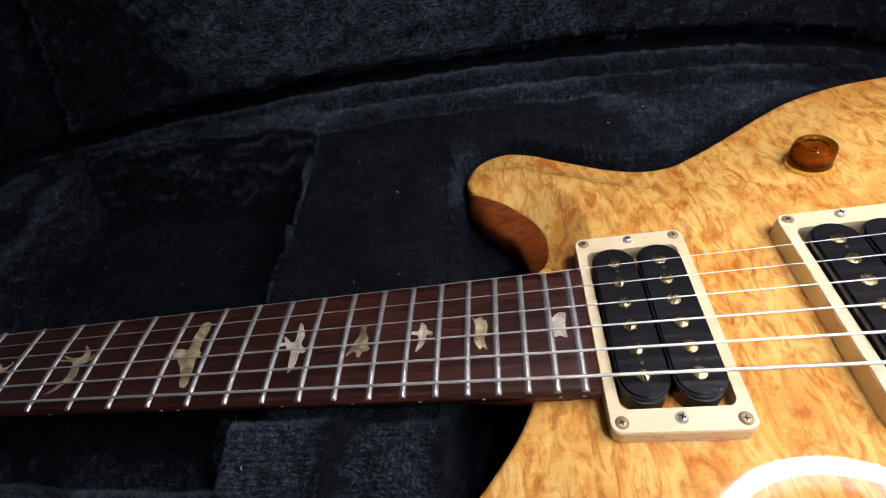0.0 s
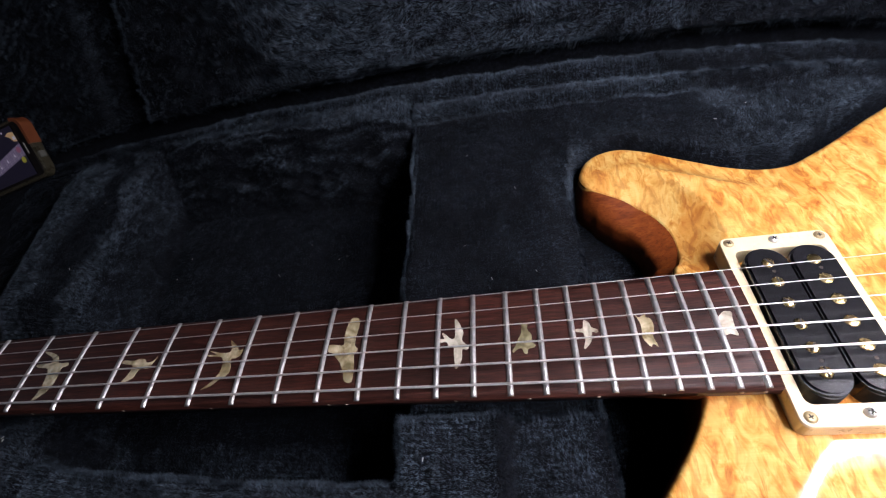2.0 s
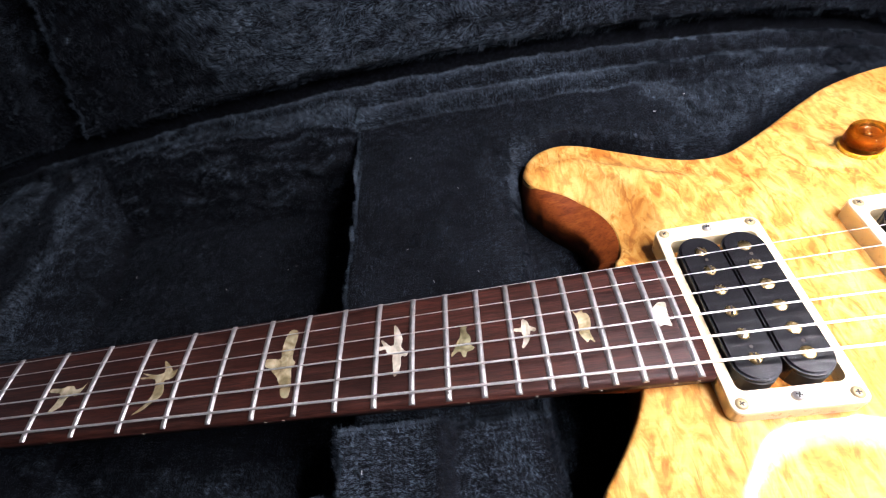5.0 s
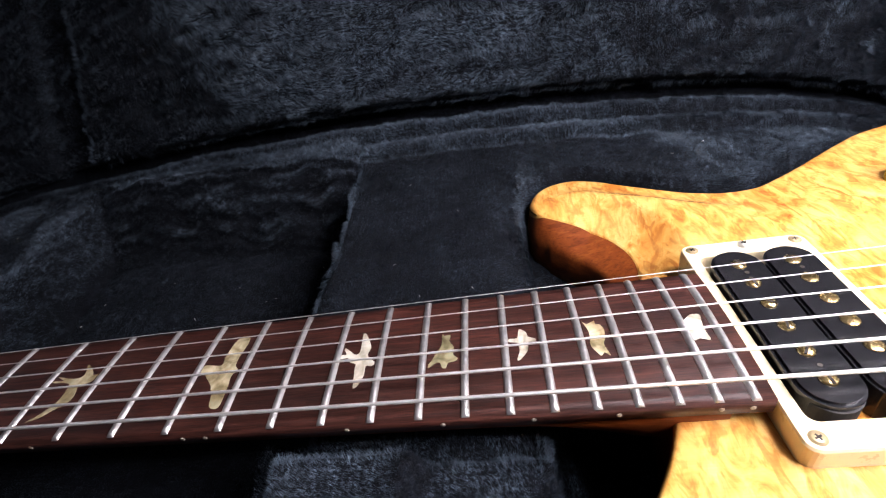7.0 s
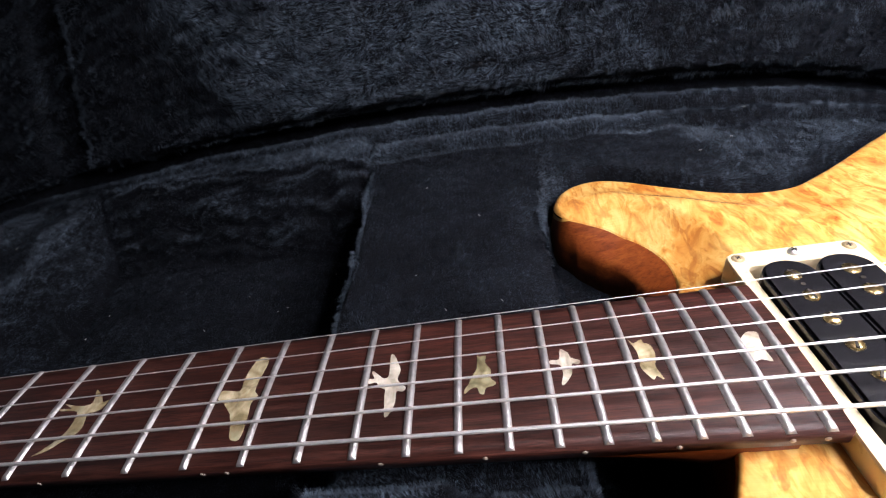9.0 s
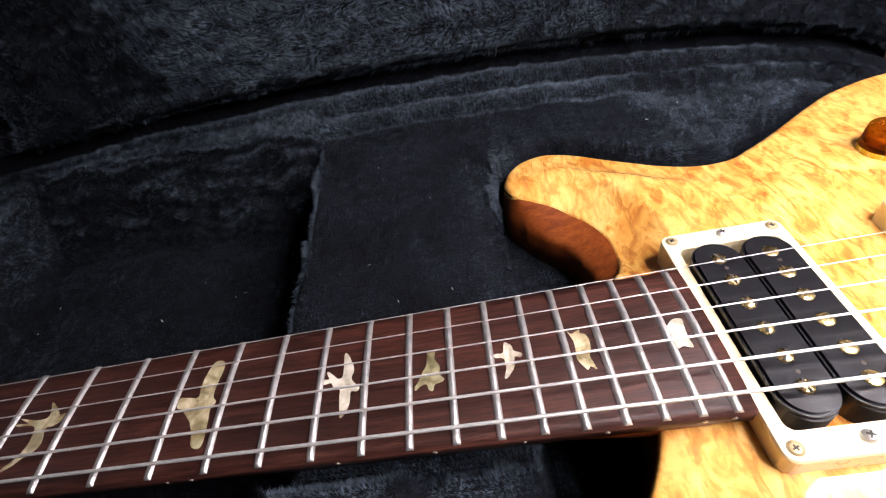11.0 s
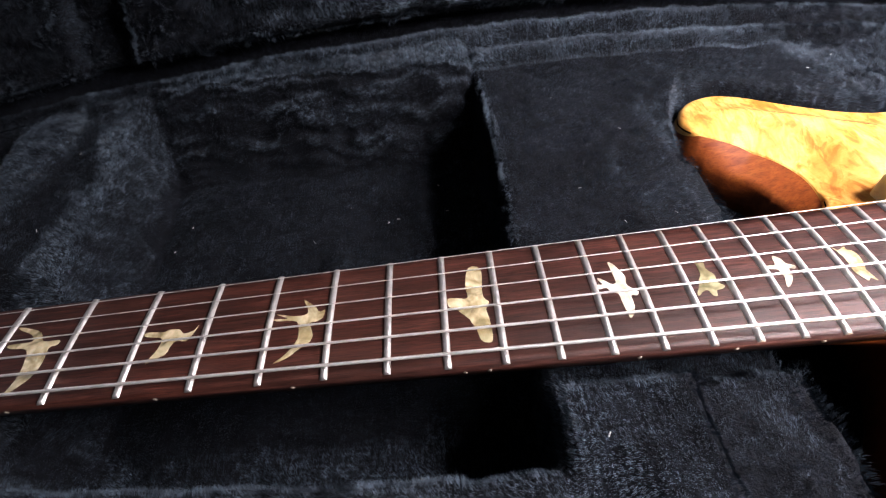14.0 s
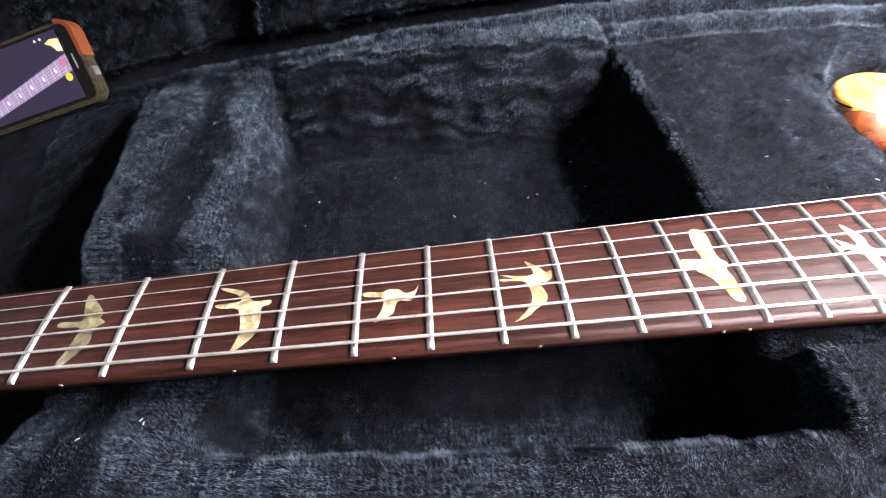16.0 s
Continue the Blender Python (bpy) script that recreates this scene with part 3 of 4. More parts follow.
def guitar_case():
    case = tagged(new("guitar_case"), "open hard guitar case lined with black plush padding", "guitar case")
    xs = np.arange(-0.16, 0.861, 0.0022)
    ys = np.concatenate([np.arange(-0.205, 0.142, 0.0022), np.arange(0.142, 0.227, 0.0011)])
    X, Y = np.meshgrid(xs, ys, indexing="ij")
    Z, R = lining_height(X, Y)
    keep = Y < 0.2265
    nx, ny = X.shape
    index = np.arange(nx * ny).reshape(nx, ny)
    V = np.stack([X, Y, Z], -1).reshape(-1, 3)
    quads = np.stack([index[:-1, :-1], index[1:, :-1], index[1:, 1:], index[:-1, 1:]], -1).reshape(-1, 4)
    qreg = R[:-1, :-1].ravel()
    qkeep = keep[:-1, :-1].ravel()
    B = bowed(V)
    G = B.reshape(nx, ny, 3)
    N = np.cross(np.gradient(G, axis=0), np.gradient(G, axis=1)).reshape(-1, 3)
    # crushed folds push the pocket's far wall in and out
    B = B + N / np.linalg.norm(N, axis=1)[:, None] * (0.0050 * folds(V[:, 0], V[:, 1]) - 0.0012)[:, None] * (R.ravel() == 0)[:, None]
    G = B.reshape(nx, ny, 3)
    cell = [np.gradient(G, axis=a).reshape(-1, 3) for a in (0, 1)]
    N = np.cross(cell[0], cell[1])
    area = np.linalg.norm(N, axis=1)
    N /= area[:, None]
    names = ["pocket_floor", "rim_padding", "neck_rest", "far_padding", "near_padding"]
    labels = ["deep plush-lined pocket", "double plush rim along the hinge", "raised plush neck rest", "thick plush block beside the horn", "plush block on the near side"]
    # the nap lies towards the body on the far block and in the pocket, towards the headstock elsewhere; directions set
    # each piece's brightness
    lay = np.array([-0.35, 2.35, 2.0, -0.5, 2.8])[R.ravel()]
    # the pocket's nap stays dark under the neck, standing in for its shadow
    lay = np.where((R.ravel() == 0) & (V[:, 1] < -0.017 + 0.002 * value_noise(V[:, 0], V[:, 1], 40, 24)), 2.0, lay)
    # turned nap dims the rim's headstock end in place of lamp falloff
    lay = np.where(R.ravel() == 1, lay - 1.3 * smooth_step(0.36, 0.12, V[:, 0]), lay)
    lay = np.where(R.ravel() == 3, lay + 2.6 * smooth_step(0.505, 0.545, V[:, 0] + 0.012 * value_noise(V[:, 0], V[:, 1], 40, 23)) * smooth_step(0.10, 0.125, V[:, 1]), lay)
    # a dark band where the nap is brushed the other way over the saddle of the neck rest
    band = V[:, 0] + 0.006 * value_noise(V[:, 0], V[:, 1], 45, 25) - 0.10 * (V[:, 1] - 0.12) * (V[:, 1] < 0.12) + 0.25 * np.clip(V[:, 1] - 0.14, 0, 0.1)
    lay = np.where(R.ravel() == 2, 2.7 - 2.3 * np.exp(-((band - 0.092) / 0.013) ** 4), lay)
    # the nap turns gradually where two pieces meet
    blend = np.exp(1j * lay).reshape(X.shape)
    for _ in range(3):
        blend = sum(np.roll(np.roll(blend, a, 0), b, 1) for a in (-1, 0, 1) for b in (-1, 0, 1))
    lay = np.angle(blend).ravel()
    loose = np.where(R.ravel() == 2, 0.6, np.where(R.ravel() == 4, 0.8, 0.5))
    ang = lay + loose * value_noise(V[:, 0], V[:, 1], 26, 21) + 0.4 * value_noise(V[:, 0], V[:, 1], 50, 22)
    # crushed folds on the pocket's far wall turn the nap back and forth
    ang = ang + 2.4 * np.clip(1.3 * folds(V[:, 0], V[:, 1]) - 0.2, 0, 1)
    flow = np.stack([np.cos(ang), np.sin(ang), 0 * ang], -1)
    flow -= N * (flow * N).sum(1)[:, None]
    flow /= np.linalg.norm(flow, axis=1)[:, None]
    for i, (name, label) in enumerate(zip(names, labels)):
        q = quads[qkeep & (qreg == i)]
        used, inv = np.unique(q, return_inverse=True)
        ob = link(name, grid_mesh(name, B[used], inv.reshape(-1, 4)), PLUSH, case, label)
        # pile only over the middle stretch of the case
        near = used[(V[used, 0] > -0.06) & (V[used, 0] < (0.74 if i in (1, 3) else 0.66)) & (V[used, 1] > -0.115)]
        d, _, _, ins = outline_distance(V[near, 0], V[near, 1])
        near = near[~(ins & (d > 0.004))]
        near = near[V[near, 1] < 0.2175]
        fibres("plush_nap", B[near], N[near], area[near], (cell[0][near], cell[1][near]), flow[near], 5.2e6 if i == 1 else 4.6e6 if i in (2, 4) else 3.6e6, 0.0024 if i == 1 else 0.0018, 0.000078, 31 + i, ob, "short dense plush pile")
    # outer shell
    part("shell", box((-0.17, -0.215, -0.105), (0.87, 0.236, -0.092), 0.004), SHELL, case)
    part("shell_side", box((-0.17, -0.222, -0.105), (0.87, -0.206, -0.03), 0.004), SHELL, case)
    part("shell_end", box((-0.176, -0.215, -0.105), (-0.162, 0.236, -0.05), 0.004), SHELL, case)
    part("shell_end", box((0.862, -0.215, -0.105), (0.876, 0.330, 0.012), 0.004), SHELL, case)
    # lid, open and leaning back
    us = np.arange(-0.16, 0.861, 0.0025)
    ws = np.arange(0.0, 0.32, 0.0025)
    U, W = np.meshgrid(us, ws, indexing="ij")
    lean = math.atan(LID_SLOPE)
    seam = smooth_step(0.106, 0.117, U + 0.0015 * value_noise(U, W, 60, 41))
    back = 0.020 * (1 - seam) - 0.010 * (1 - smooth_step(0.054, 0.066, U))
    bulge = 0.0022 * value_noise(U, W, 18, 42) + 0.0032 * value_noise(U * 0.7, W * 2.6 - 0.5 * U, 55, 43) + 0.0020 * value_noise(U * 0.8, W * 2.4 - 0.5 * U, 120, 44)
    off = back - bulge
    LX = U
    roll = 0.016 * (1 - smooth_step(0.000, 0.014, W)) ** 1.5
    LY = 0.2085 + math.sin(lean) * W + math.cos(lean) * (off + roll)
    LZ = 0.0040 + math.cos(lean) * W - math.sin(lean) * off
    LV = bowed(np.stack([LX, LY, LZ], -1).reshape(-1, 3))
    n2, m2 = U.shape
    ind = np.arange(n2 * m2).reshape(n2, m2)
    lq = np.stack([ind[:-1, :-1], ind[1:, :-1], ind[1:, 1:], ind[:-1, 1:]], -1).reshape(-1, 4)
    lid = link("lid_lining", grid_mesh("lid_lining", LV, lq), PLUSH, case, "plush-lined lid standing open")
    # an added near-black sheet fills the shaded gap behind the rim
    sheet_rows = ((0.208, -0.085), (0.2225, -0.055), (0.232, -0.050), (0.238, -0.020), (0.240, 0.012), (0.262, 0.050))
    gv = [(u, a, b) for u in us[::4] for a, b in sheet_rows]
    gn = len(sheet_rows)
    gf = [(gn * i + k, gn * i + gn + k, gn * i + gn + 1 + k, gn * i + 1 + k) for i in range(len(us[::4]) - 1) for k in range(gn - 1)]
    link("gap_sheet", grid_mesh("gap_sheet", bowed(gv), gf), PLUSH, case, "near-black sheet added to darken the gap behind the rim")
    G = LV.reshape(n2, m2, 3)
    cell = [np.gradient(G, axis=a).reshape(-1, 3) for a in (0, 1)]
    ln = np.cross(cell[0], cell[1])
    larea = np.linalg.norm(ln, axis=1)
    ln /= larea[:, None] * np.sign(ln[:, 2:3] - ln[:, 1:2])
    # the lid's nap turns to darken its headstock end, imitating lamp falloff
    a = 0.8 * value_noise(LV[:, 0], LV[:, 2], 14, 51) + 0.8 * value_noise(LV[:, 0], LV[:, 2] * 2, 48, 52) + 0.1 + 2.8 * smooth_step(0.09, 0.34, LV[:, 0])
    along = np.stack([np.ones(len(a)), np.zeros(len(a)), np.zeros(len(a))], -1)
    upw = np.tile(np.array([0, math.sin(lean), math.cos(lean)]), (len(a), 1))
    lf = np.cos(a)[:, None] * along + np.sin(a)[:, None] * upw
    lf -= ln * (lf * ln).sum(1)[:, None]
    lf /= np.linalg.norm(lf, axis=1)[:, None]
    sel = (LV[:, 0] > -0.06) & (LV[:, 0] < 0.83) & (W.ravel() < 0.19)
    fibres("plush_nap", LV[sel], ln[sel], larea[sel], (cell[0][sel], cell[1][sel]), lf[sel], 2.3e6, 0.0042, 0.000110, 61, lid, "combed plush pile")
    bm = box((-0.17, 0, 0.0), (0.87, 0.012, 0.36), 0.003)
    bm.transform(Matrix.Translation((0, 0.275, -0.03)) @ Matrix.Rotation(-lean, 4, "X"))
    part("lid_shell", bm, SHELL, case)
    return case


# ---- the guitar ----
def fretboard(guitar):
    xs = np.linspace(0.0, END, 60)
    vs = np.linspace(-1, 1, 17)
    V, F = [], []
    for x in xs:
        w = half_width(x)
        V += [(x, v * w, (w * w - (v * w) ** 2) / 0.508) for v in vs]
    m = len(vs)
    for i in range(len(xs) - 1):
        for j in range(m - 1):
            a = i * m + j
            F.append((a, a + m, a + m + 1, a + 1))
    base = len(V)
    for x in xs:
        w = half_width(x)
        V += [(x, -w, -0.0055), (x, w, -0.0055)]
    for i in range(len(xs) - 1):
        a, b = base + 2 * i, base + 2 * i + 2
        F.append((i * m, a, b, i * m + m))
        F.append((i * m + m - 1, i * m + 2 * m - 1, b + 1, a + 1))
        F.append((a, a + 1, b + 1, b))
    F.append(tuple(range(m)) + (base + 1, base))
    e = (len(xs) - 1) * m
    F.append(tuple(range(e, e + m))[::-1] + (base + 2 * (len(xs) - 1), base + 2 * (len(xs) - 1) + 1))
    me = grid_mesh("fretboard", V, F)
    bm = bmesh.new()
    bm.from_mesh(me)
    bmesh.ops.recalc_face_normals(bm, faces=bm.faces[:])
    edges = [e for e in bm.edges if len(e.link_faces) == 2 and e.calc_face_angle(0) > 1.0]
    bmesh.ops.bevel(bm, geom=edges, offset=0.0005, segments=2, affect="EDGES", clamp_overlap=True)
    return part("fretboard", bm, ROSE, guitar, "dark rosewood fretboard", True)


def fret(guitar, n):
    x = fret_x(n)
    w = half_width(x) - 0.0003
    prof = [(-0.00130, 0.0), (-0.0011, 0.00055), (-0.0006, 0.00105), (0, 0.00120), (0.0006, 0.00105), (0.0011, 0.00055), (0.00130, 0.0)]
    bm = bmesh.new()
    rings = []
    stations = [(-1.0, 0.35), (-0.985, 0.8), (-0.96, 1.0)] + [(v, 1.0) for v in np.linspace(-0.85, 0.85, 11)] + [(0.96, 1.0), (0.985, 0.8), (1.0, 0.35)]
    for v, s in stations:
        y = v * w
        z = (half_width(x) ** 2 - y * y) / 0.508 - 0.0001
        rings.append([bm.verts.new((x + px, y, z + pz * s)) for px, pz in prof])
    for a, b in zip(rings, rings[1:]):
        for k in range(len(prof) - 1):
            bm.faces.new((a[k], a[k + 1], b[k + 1], b[k]))
    bm.faces.new(rings[0])
    bm.faces.new(rings[-1][::-1])
    bmesh.ops.recalc_face_normals(bm, faces=bm.faces[:])
    return part("fret", bm, FRETWIRE, guitar)


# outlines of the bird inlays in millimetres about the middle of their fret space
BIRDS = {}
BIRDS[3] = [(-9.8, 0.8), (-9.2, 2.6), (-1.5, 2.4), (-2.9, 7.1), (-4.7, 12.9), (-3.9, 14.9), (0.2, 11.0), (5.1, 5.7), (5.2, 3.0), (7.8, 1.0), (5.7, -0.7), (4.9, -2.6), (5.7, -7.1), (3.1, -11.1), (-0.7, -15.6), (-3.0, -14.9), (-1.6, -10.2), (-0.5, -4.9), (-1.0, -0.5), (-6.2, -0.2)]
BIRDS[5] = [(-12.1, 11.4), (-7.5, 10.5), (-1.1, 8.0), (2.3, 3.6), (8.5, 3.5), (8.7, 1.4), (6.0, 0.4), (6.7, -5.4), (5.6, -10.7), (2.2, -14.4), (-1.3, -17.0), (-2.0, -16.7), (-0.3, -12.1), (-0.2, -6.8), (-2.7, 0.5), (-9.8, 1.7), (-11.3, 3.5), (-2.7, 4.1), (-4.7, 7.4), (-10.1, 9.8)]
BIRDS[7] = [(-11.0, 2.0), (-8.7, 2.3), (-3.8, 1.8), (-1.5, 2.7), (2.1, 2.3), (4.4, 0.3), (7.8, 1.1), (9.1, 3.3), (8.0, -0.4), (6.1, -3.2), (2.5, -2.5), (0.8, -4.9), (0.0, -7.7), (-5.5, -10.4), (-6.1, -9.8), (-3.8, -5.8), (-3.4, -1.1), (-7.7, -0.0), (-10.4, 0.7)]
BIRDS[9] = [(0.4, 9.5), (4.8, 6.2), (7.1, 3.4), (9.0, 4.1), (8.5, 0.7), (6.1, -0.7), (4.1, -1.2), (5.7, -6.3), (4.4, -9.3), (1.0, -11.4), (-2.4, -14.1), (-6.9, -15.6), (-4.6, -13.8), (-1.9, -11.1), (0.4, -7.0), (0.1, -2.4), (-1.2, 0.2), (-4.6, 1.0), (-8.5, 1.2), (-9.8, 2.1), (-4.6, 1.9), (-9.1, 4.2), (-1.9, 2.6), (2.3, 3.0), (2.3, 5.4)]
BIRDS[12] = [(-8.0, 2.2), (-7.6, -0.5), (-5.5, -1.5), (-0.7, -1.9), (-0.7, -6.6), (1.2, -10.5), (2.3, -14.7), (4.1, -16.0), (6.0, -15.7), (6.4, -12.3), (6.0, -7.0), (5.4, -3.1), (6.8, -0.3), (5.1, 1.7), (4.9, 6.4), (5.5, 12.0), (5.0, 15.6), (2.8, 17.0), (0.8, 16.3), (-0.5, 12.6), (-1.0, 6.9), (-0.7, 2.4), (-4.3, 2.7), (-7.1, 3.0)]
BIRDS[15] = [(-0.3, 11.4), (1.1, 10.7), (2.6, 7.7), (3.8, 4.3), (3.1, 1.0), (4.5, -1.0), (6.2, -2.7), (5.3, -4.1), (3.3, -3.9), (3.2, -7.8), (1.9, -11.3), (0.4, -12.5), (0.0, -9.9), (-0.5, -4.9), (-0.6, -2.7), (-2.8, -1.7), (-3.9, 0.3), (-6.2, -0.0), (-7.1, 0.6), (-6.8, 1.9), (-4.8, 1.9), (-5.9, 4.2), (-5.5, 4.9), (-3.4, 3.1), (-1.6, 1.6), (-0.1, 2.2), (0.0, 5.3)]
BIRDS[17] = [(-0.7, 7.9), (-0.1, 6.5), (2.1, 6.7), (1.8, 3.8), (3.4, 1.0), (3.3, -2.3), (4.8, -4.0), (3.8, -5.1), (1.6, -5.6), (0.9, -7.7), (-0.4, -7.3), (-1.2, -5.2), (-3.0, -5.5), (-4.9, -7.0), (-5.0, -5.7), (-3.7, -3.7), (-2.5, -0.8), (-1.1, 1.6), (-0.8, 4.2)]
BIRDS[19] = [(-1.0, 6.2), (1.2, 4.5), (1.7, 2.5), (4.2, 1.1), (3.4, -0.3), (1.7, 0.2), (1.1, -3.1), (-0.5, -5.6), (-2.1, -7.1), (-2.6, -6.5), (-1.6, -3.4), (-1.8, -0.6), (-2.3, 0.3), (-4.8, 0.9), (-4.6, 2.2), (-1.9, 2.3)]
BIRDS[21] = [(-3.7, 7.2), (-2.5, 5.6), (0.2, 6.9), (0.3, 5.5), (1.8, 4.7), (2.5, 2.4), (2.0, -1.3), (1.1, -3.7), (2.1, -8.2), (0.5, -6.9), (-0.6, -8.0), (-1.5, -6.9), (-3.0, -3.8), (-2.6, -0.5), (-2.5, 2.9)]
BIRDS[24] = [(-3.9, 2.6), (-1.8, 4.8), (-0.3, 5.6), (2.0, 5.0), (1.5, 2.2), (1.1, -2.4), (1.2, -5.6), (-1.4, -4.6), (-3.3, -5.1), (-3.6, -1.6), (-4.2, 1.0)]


SHELLS = {3: OLIVE_SHELL, 15: SHEEN_SHELL, 17: OLIVE_SHELL, 19: SHEEN_SHELL, 24: SHEEN_SHELL}


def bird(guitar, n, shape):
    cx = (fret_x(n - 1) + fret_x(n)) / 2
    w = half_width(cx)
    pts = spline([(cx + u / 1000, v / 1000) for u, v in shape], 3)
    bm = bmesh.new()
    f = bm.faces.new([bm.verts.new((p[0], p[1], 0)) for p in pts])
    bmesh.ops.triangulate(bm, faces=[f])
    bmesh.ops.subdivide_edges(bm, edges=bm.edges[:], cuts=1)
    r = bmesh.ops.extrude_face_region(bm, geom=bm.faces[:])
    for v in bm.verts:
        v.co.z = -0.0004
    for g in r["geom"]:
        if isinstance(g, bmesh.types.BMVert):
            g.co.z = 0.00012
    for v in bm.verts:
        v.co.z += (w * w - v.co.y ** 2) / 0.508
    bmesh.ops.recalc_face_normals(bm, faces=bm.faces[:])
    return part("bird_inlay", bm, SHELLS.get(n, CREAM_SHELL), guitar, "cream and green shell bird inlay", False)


def neck(guitar):
    bm = bmesh.new()
    rings = []
    for x in np.linspace(-0.012, 0.472, 44):
        w = half_width(max(x, 0)) - 0.0016
        dep = 0.0155 + 0.004 * x / 0.45 + 0.026 * min(1, max(0, (x - 0.405) / 0.05)) ** 1.6
        rings.append([bm.verts.new((x, w * math.copysign(abs(math.cos(a)) ** 1.9, math.cos(a)), -0.0054 - dep * max(0, math.sin(a)))) for a in np.linspace(0, math.pi, 15)])
    for a, b in zip(rings, rings[1:]):
        for k in range(14):
            bm.faces.new((a[k], a[k + 1], b[k + 1], b[k]))
        bm.faces.new((a[0], b[0], b[14], a[14]))
    bm.faces.new(rings[0])
    bm.faces.new(rings[-1])
    bmesh.ops.recalc_face_normals(bm, faces=bm.faces[:])
    part("neck", bm, MAHOG, guitar, "reddish mahogany neck")
    head = prism(rounded(-0.165, -0.010, -0.036, 0.036, 0.018), -0.030, -0.014, 0.001)
    part("headstock", head, MAHOG, guitar, "plain headstock", False)
    part("nut", box((-0.005, -0.021, -0.006), (0.0, 0.021, 0.0030), 0.0006), BLACK, guitar)
    # position dots along the near edge
    for n in (3, 5, 7, 9, 12, 15, 17, 19, 21, 24):
        c = (fret_x(n - 1) + fret_x(n)) / 2
        for dx in ((-0.004, 0.004) if n in (12, 24) else (0,)):
            w = half_width(c + dx)
            bm = lathe([(0.0, 0.0002), (0.0007, 0.0002), (0.0008, 0.0), (0.0008, -0.0006)], 12)
            bm.transform(Matrix.Translation((c + dx, -w, -0.0027)) @ Matrix.Rotation(radians(90), 4, "X"))
            part("side_dot", bm, DOT, guitar)


def body(guitar):
    P = BODY
    nrm = np.roll(P, -1, 0) - np.roll(P, 1, 0)
    nrm = np.stack([nrm[:, 1], -nrm[:, 0]], 1) / np.linalg.norm(nrm, axis=1)[:, None]
    if (P[:, 0] * np.roll(P[:, 1], -1) - np.roll(P[:, 0], -1) * P[:, 1]).sum() < 0:
        nrm = -nrm
    h = 0.0018
    X, Y = np.meshgrid(np.arange(0.386, 0.830, h), np.arange(-0.176, 0.152, h), indexing="ij")
    d, _, _, ins = outline_distance(X, Y)
    deep = ins & (d > 0.0040)
    V = np.stack([X.ravel(), Y.ravel(), top_height(X.ravel(), Y.ravel(), d)], 1)
    nx, ny = X.shape
    index = np.arange(nx * ny).reshape(nx, ny)
    quads = np.stack([index[:-1, :-1], index[1:, :-1], index[1:, 1:], index[:-1, 1:]], -1).reshape(-1, 4)
    quads = quads[deep[quads].all(1)]
    used, inv = np.unique(quads, return_inverse=True)
    faces = [tuple(f) for f in inv.reshape(-1, 4)]
    verts = list(V[used])
    # the rounded lip, tucked a hair under the field
    n = len(P)
    base = len(verts)
    insets = (0.0076, 0.0064, 0.0052, 0.0040, 0.0031, 0.0023, 0.0016, 0.0010, 0.0005, 0.0002, 0.0)
    for q in insets:
        ex, ey = P[:, 0] - nrm[:, 0] * q, P[:, 1] - nrm[:, 1] * q
        ez = top_height(ex, ey, np.full(n, q)) - (0.00012 if q > 0.0035 else 0.0)
        verts += list(np.stack([ex, ey, ez], 1))
    for a in range(len(insets) - 1):
        for i in range(n):
            j = (i + 1) % n
            faces.append((base + a * n + i, base + (a + 1) * n + i, base + (a + 1) * n + j, base + a * n + j))
    bm = bmesh.new()
    bm.from_mesh(grid_mesh("maple_top", verts, faces))
    bmesh.ops.dissolve_degenerate(bm, edges=bm.edges[:], dist=1e-6)
    up = [f for f in bm.faces if f.normal.z < -0.3]
    bmesh.ops.reverse_faces(bm, faces=up)
    top = part("maple_top", bm, MAPLE, guitar, "amber quilted maple carved top").data
    # the carve's own normals, so that the lip runs into the top without a seam
    co = np.zeros(len(top.vertices) * 3, np.float32)
    top.vertices.foreach_get("co", co)
    co = co.reshape(-1, 3).astype(float)
    tx, ty = co[:, 0], co[:, 1]
    d, bx, by, ins = outline_distance(tx, ty)
    d = np.where(ins, d, 0)
    nearest = np.array([((P - q) ** 2).sum(1).argmin() for q in co[:, :2]])
    away = np.stack([tx - bx, ty - by], 1) / np.maximum(d, 1e-9)[:, None]
    inward = np.where((d > 0.0003)[:, None], away, -nrm[nearest])
    e = 0.00015
    zd = (top_height(tx, ty, d + e) - top_height(tx, ty, np.maximum(d - e, 0))) / (d + e - np.maximum(d - e, 0))
    gx = (top_height(tx + e, ty, d) - top_height(tx - e, ty, d)) / (2 * e) + zd * inward[:, 0]
    gy = (top_height(tx, ty + e, d) - top_height(tx, ty - e, d)) / (2 * e) + zd * inward[:, 1]
    tn = np.stack([-gx, -gy, np.ones(len(gx))], 1)
    tn /= np.linalg.norm(tn, axis=1)[:, None]
    top.attributes.new("custom_normal", "FLOAT_VECTOR", "POINT").data.foreach_set("vector", tn.ravel().astype(np.float32))
    # sides: a stained maple edge over mahogany
    ze = top_height(P[:, 0], P[:, 1], np.zeros(n))

    def band(name, rings, mat, label, cap=False):
        """A skin round the body from rings of (height, offset), top to bottom."""
        b = bmesh.new()
        loops = [[b.verts.new((P[i, 0] + nrm[i, 0] * o[i], P[i, 1] + nrm[i, 1] * o[i], z[i])) for i in range(n)] for z, o in rings]
        for A, C in zip(loops, loops[1:]):
            for i in range(n):
                j = (i + 1) % n
                b.faces.new((A[i], C[i], C[j], A[j]))
        if cap:
            b.faces.new(loops[-1])
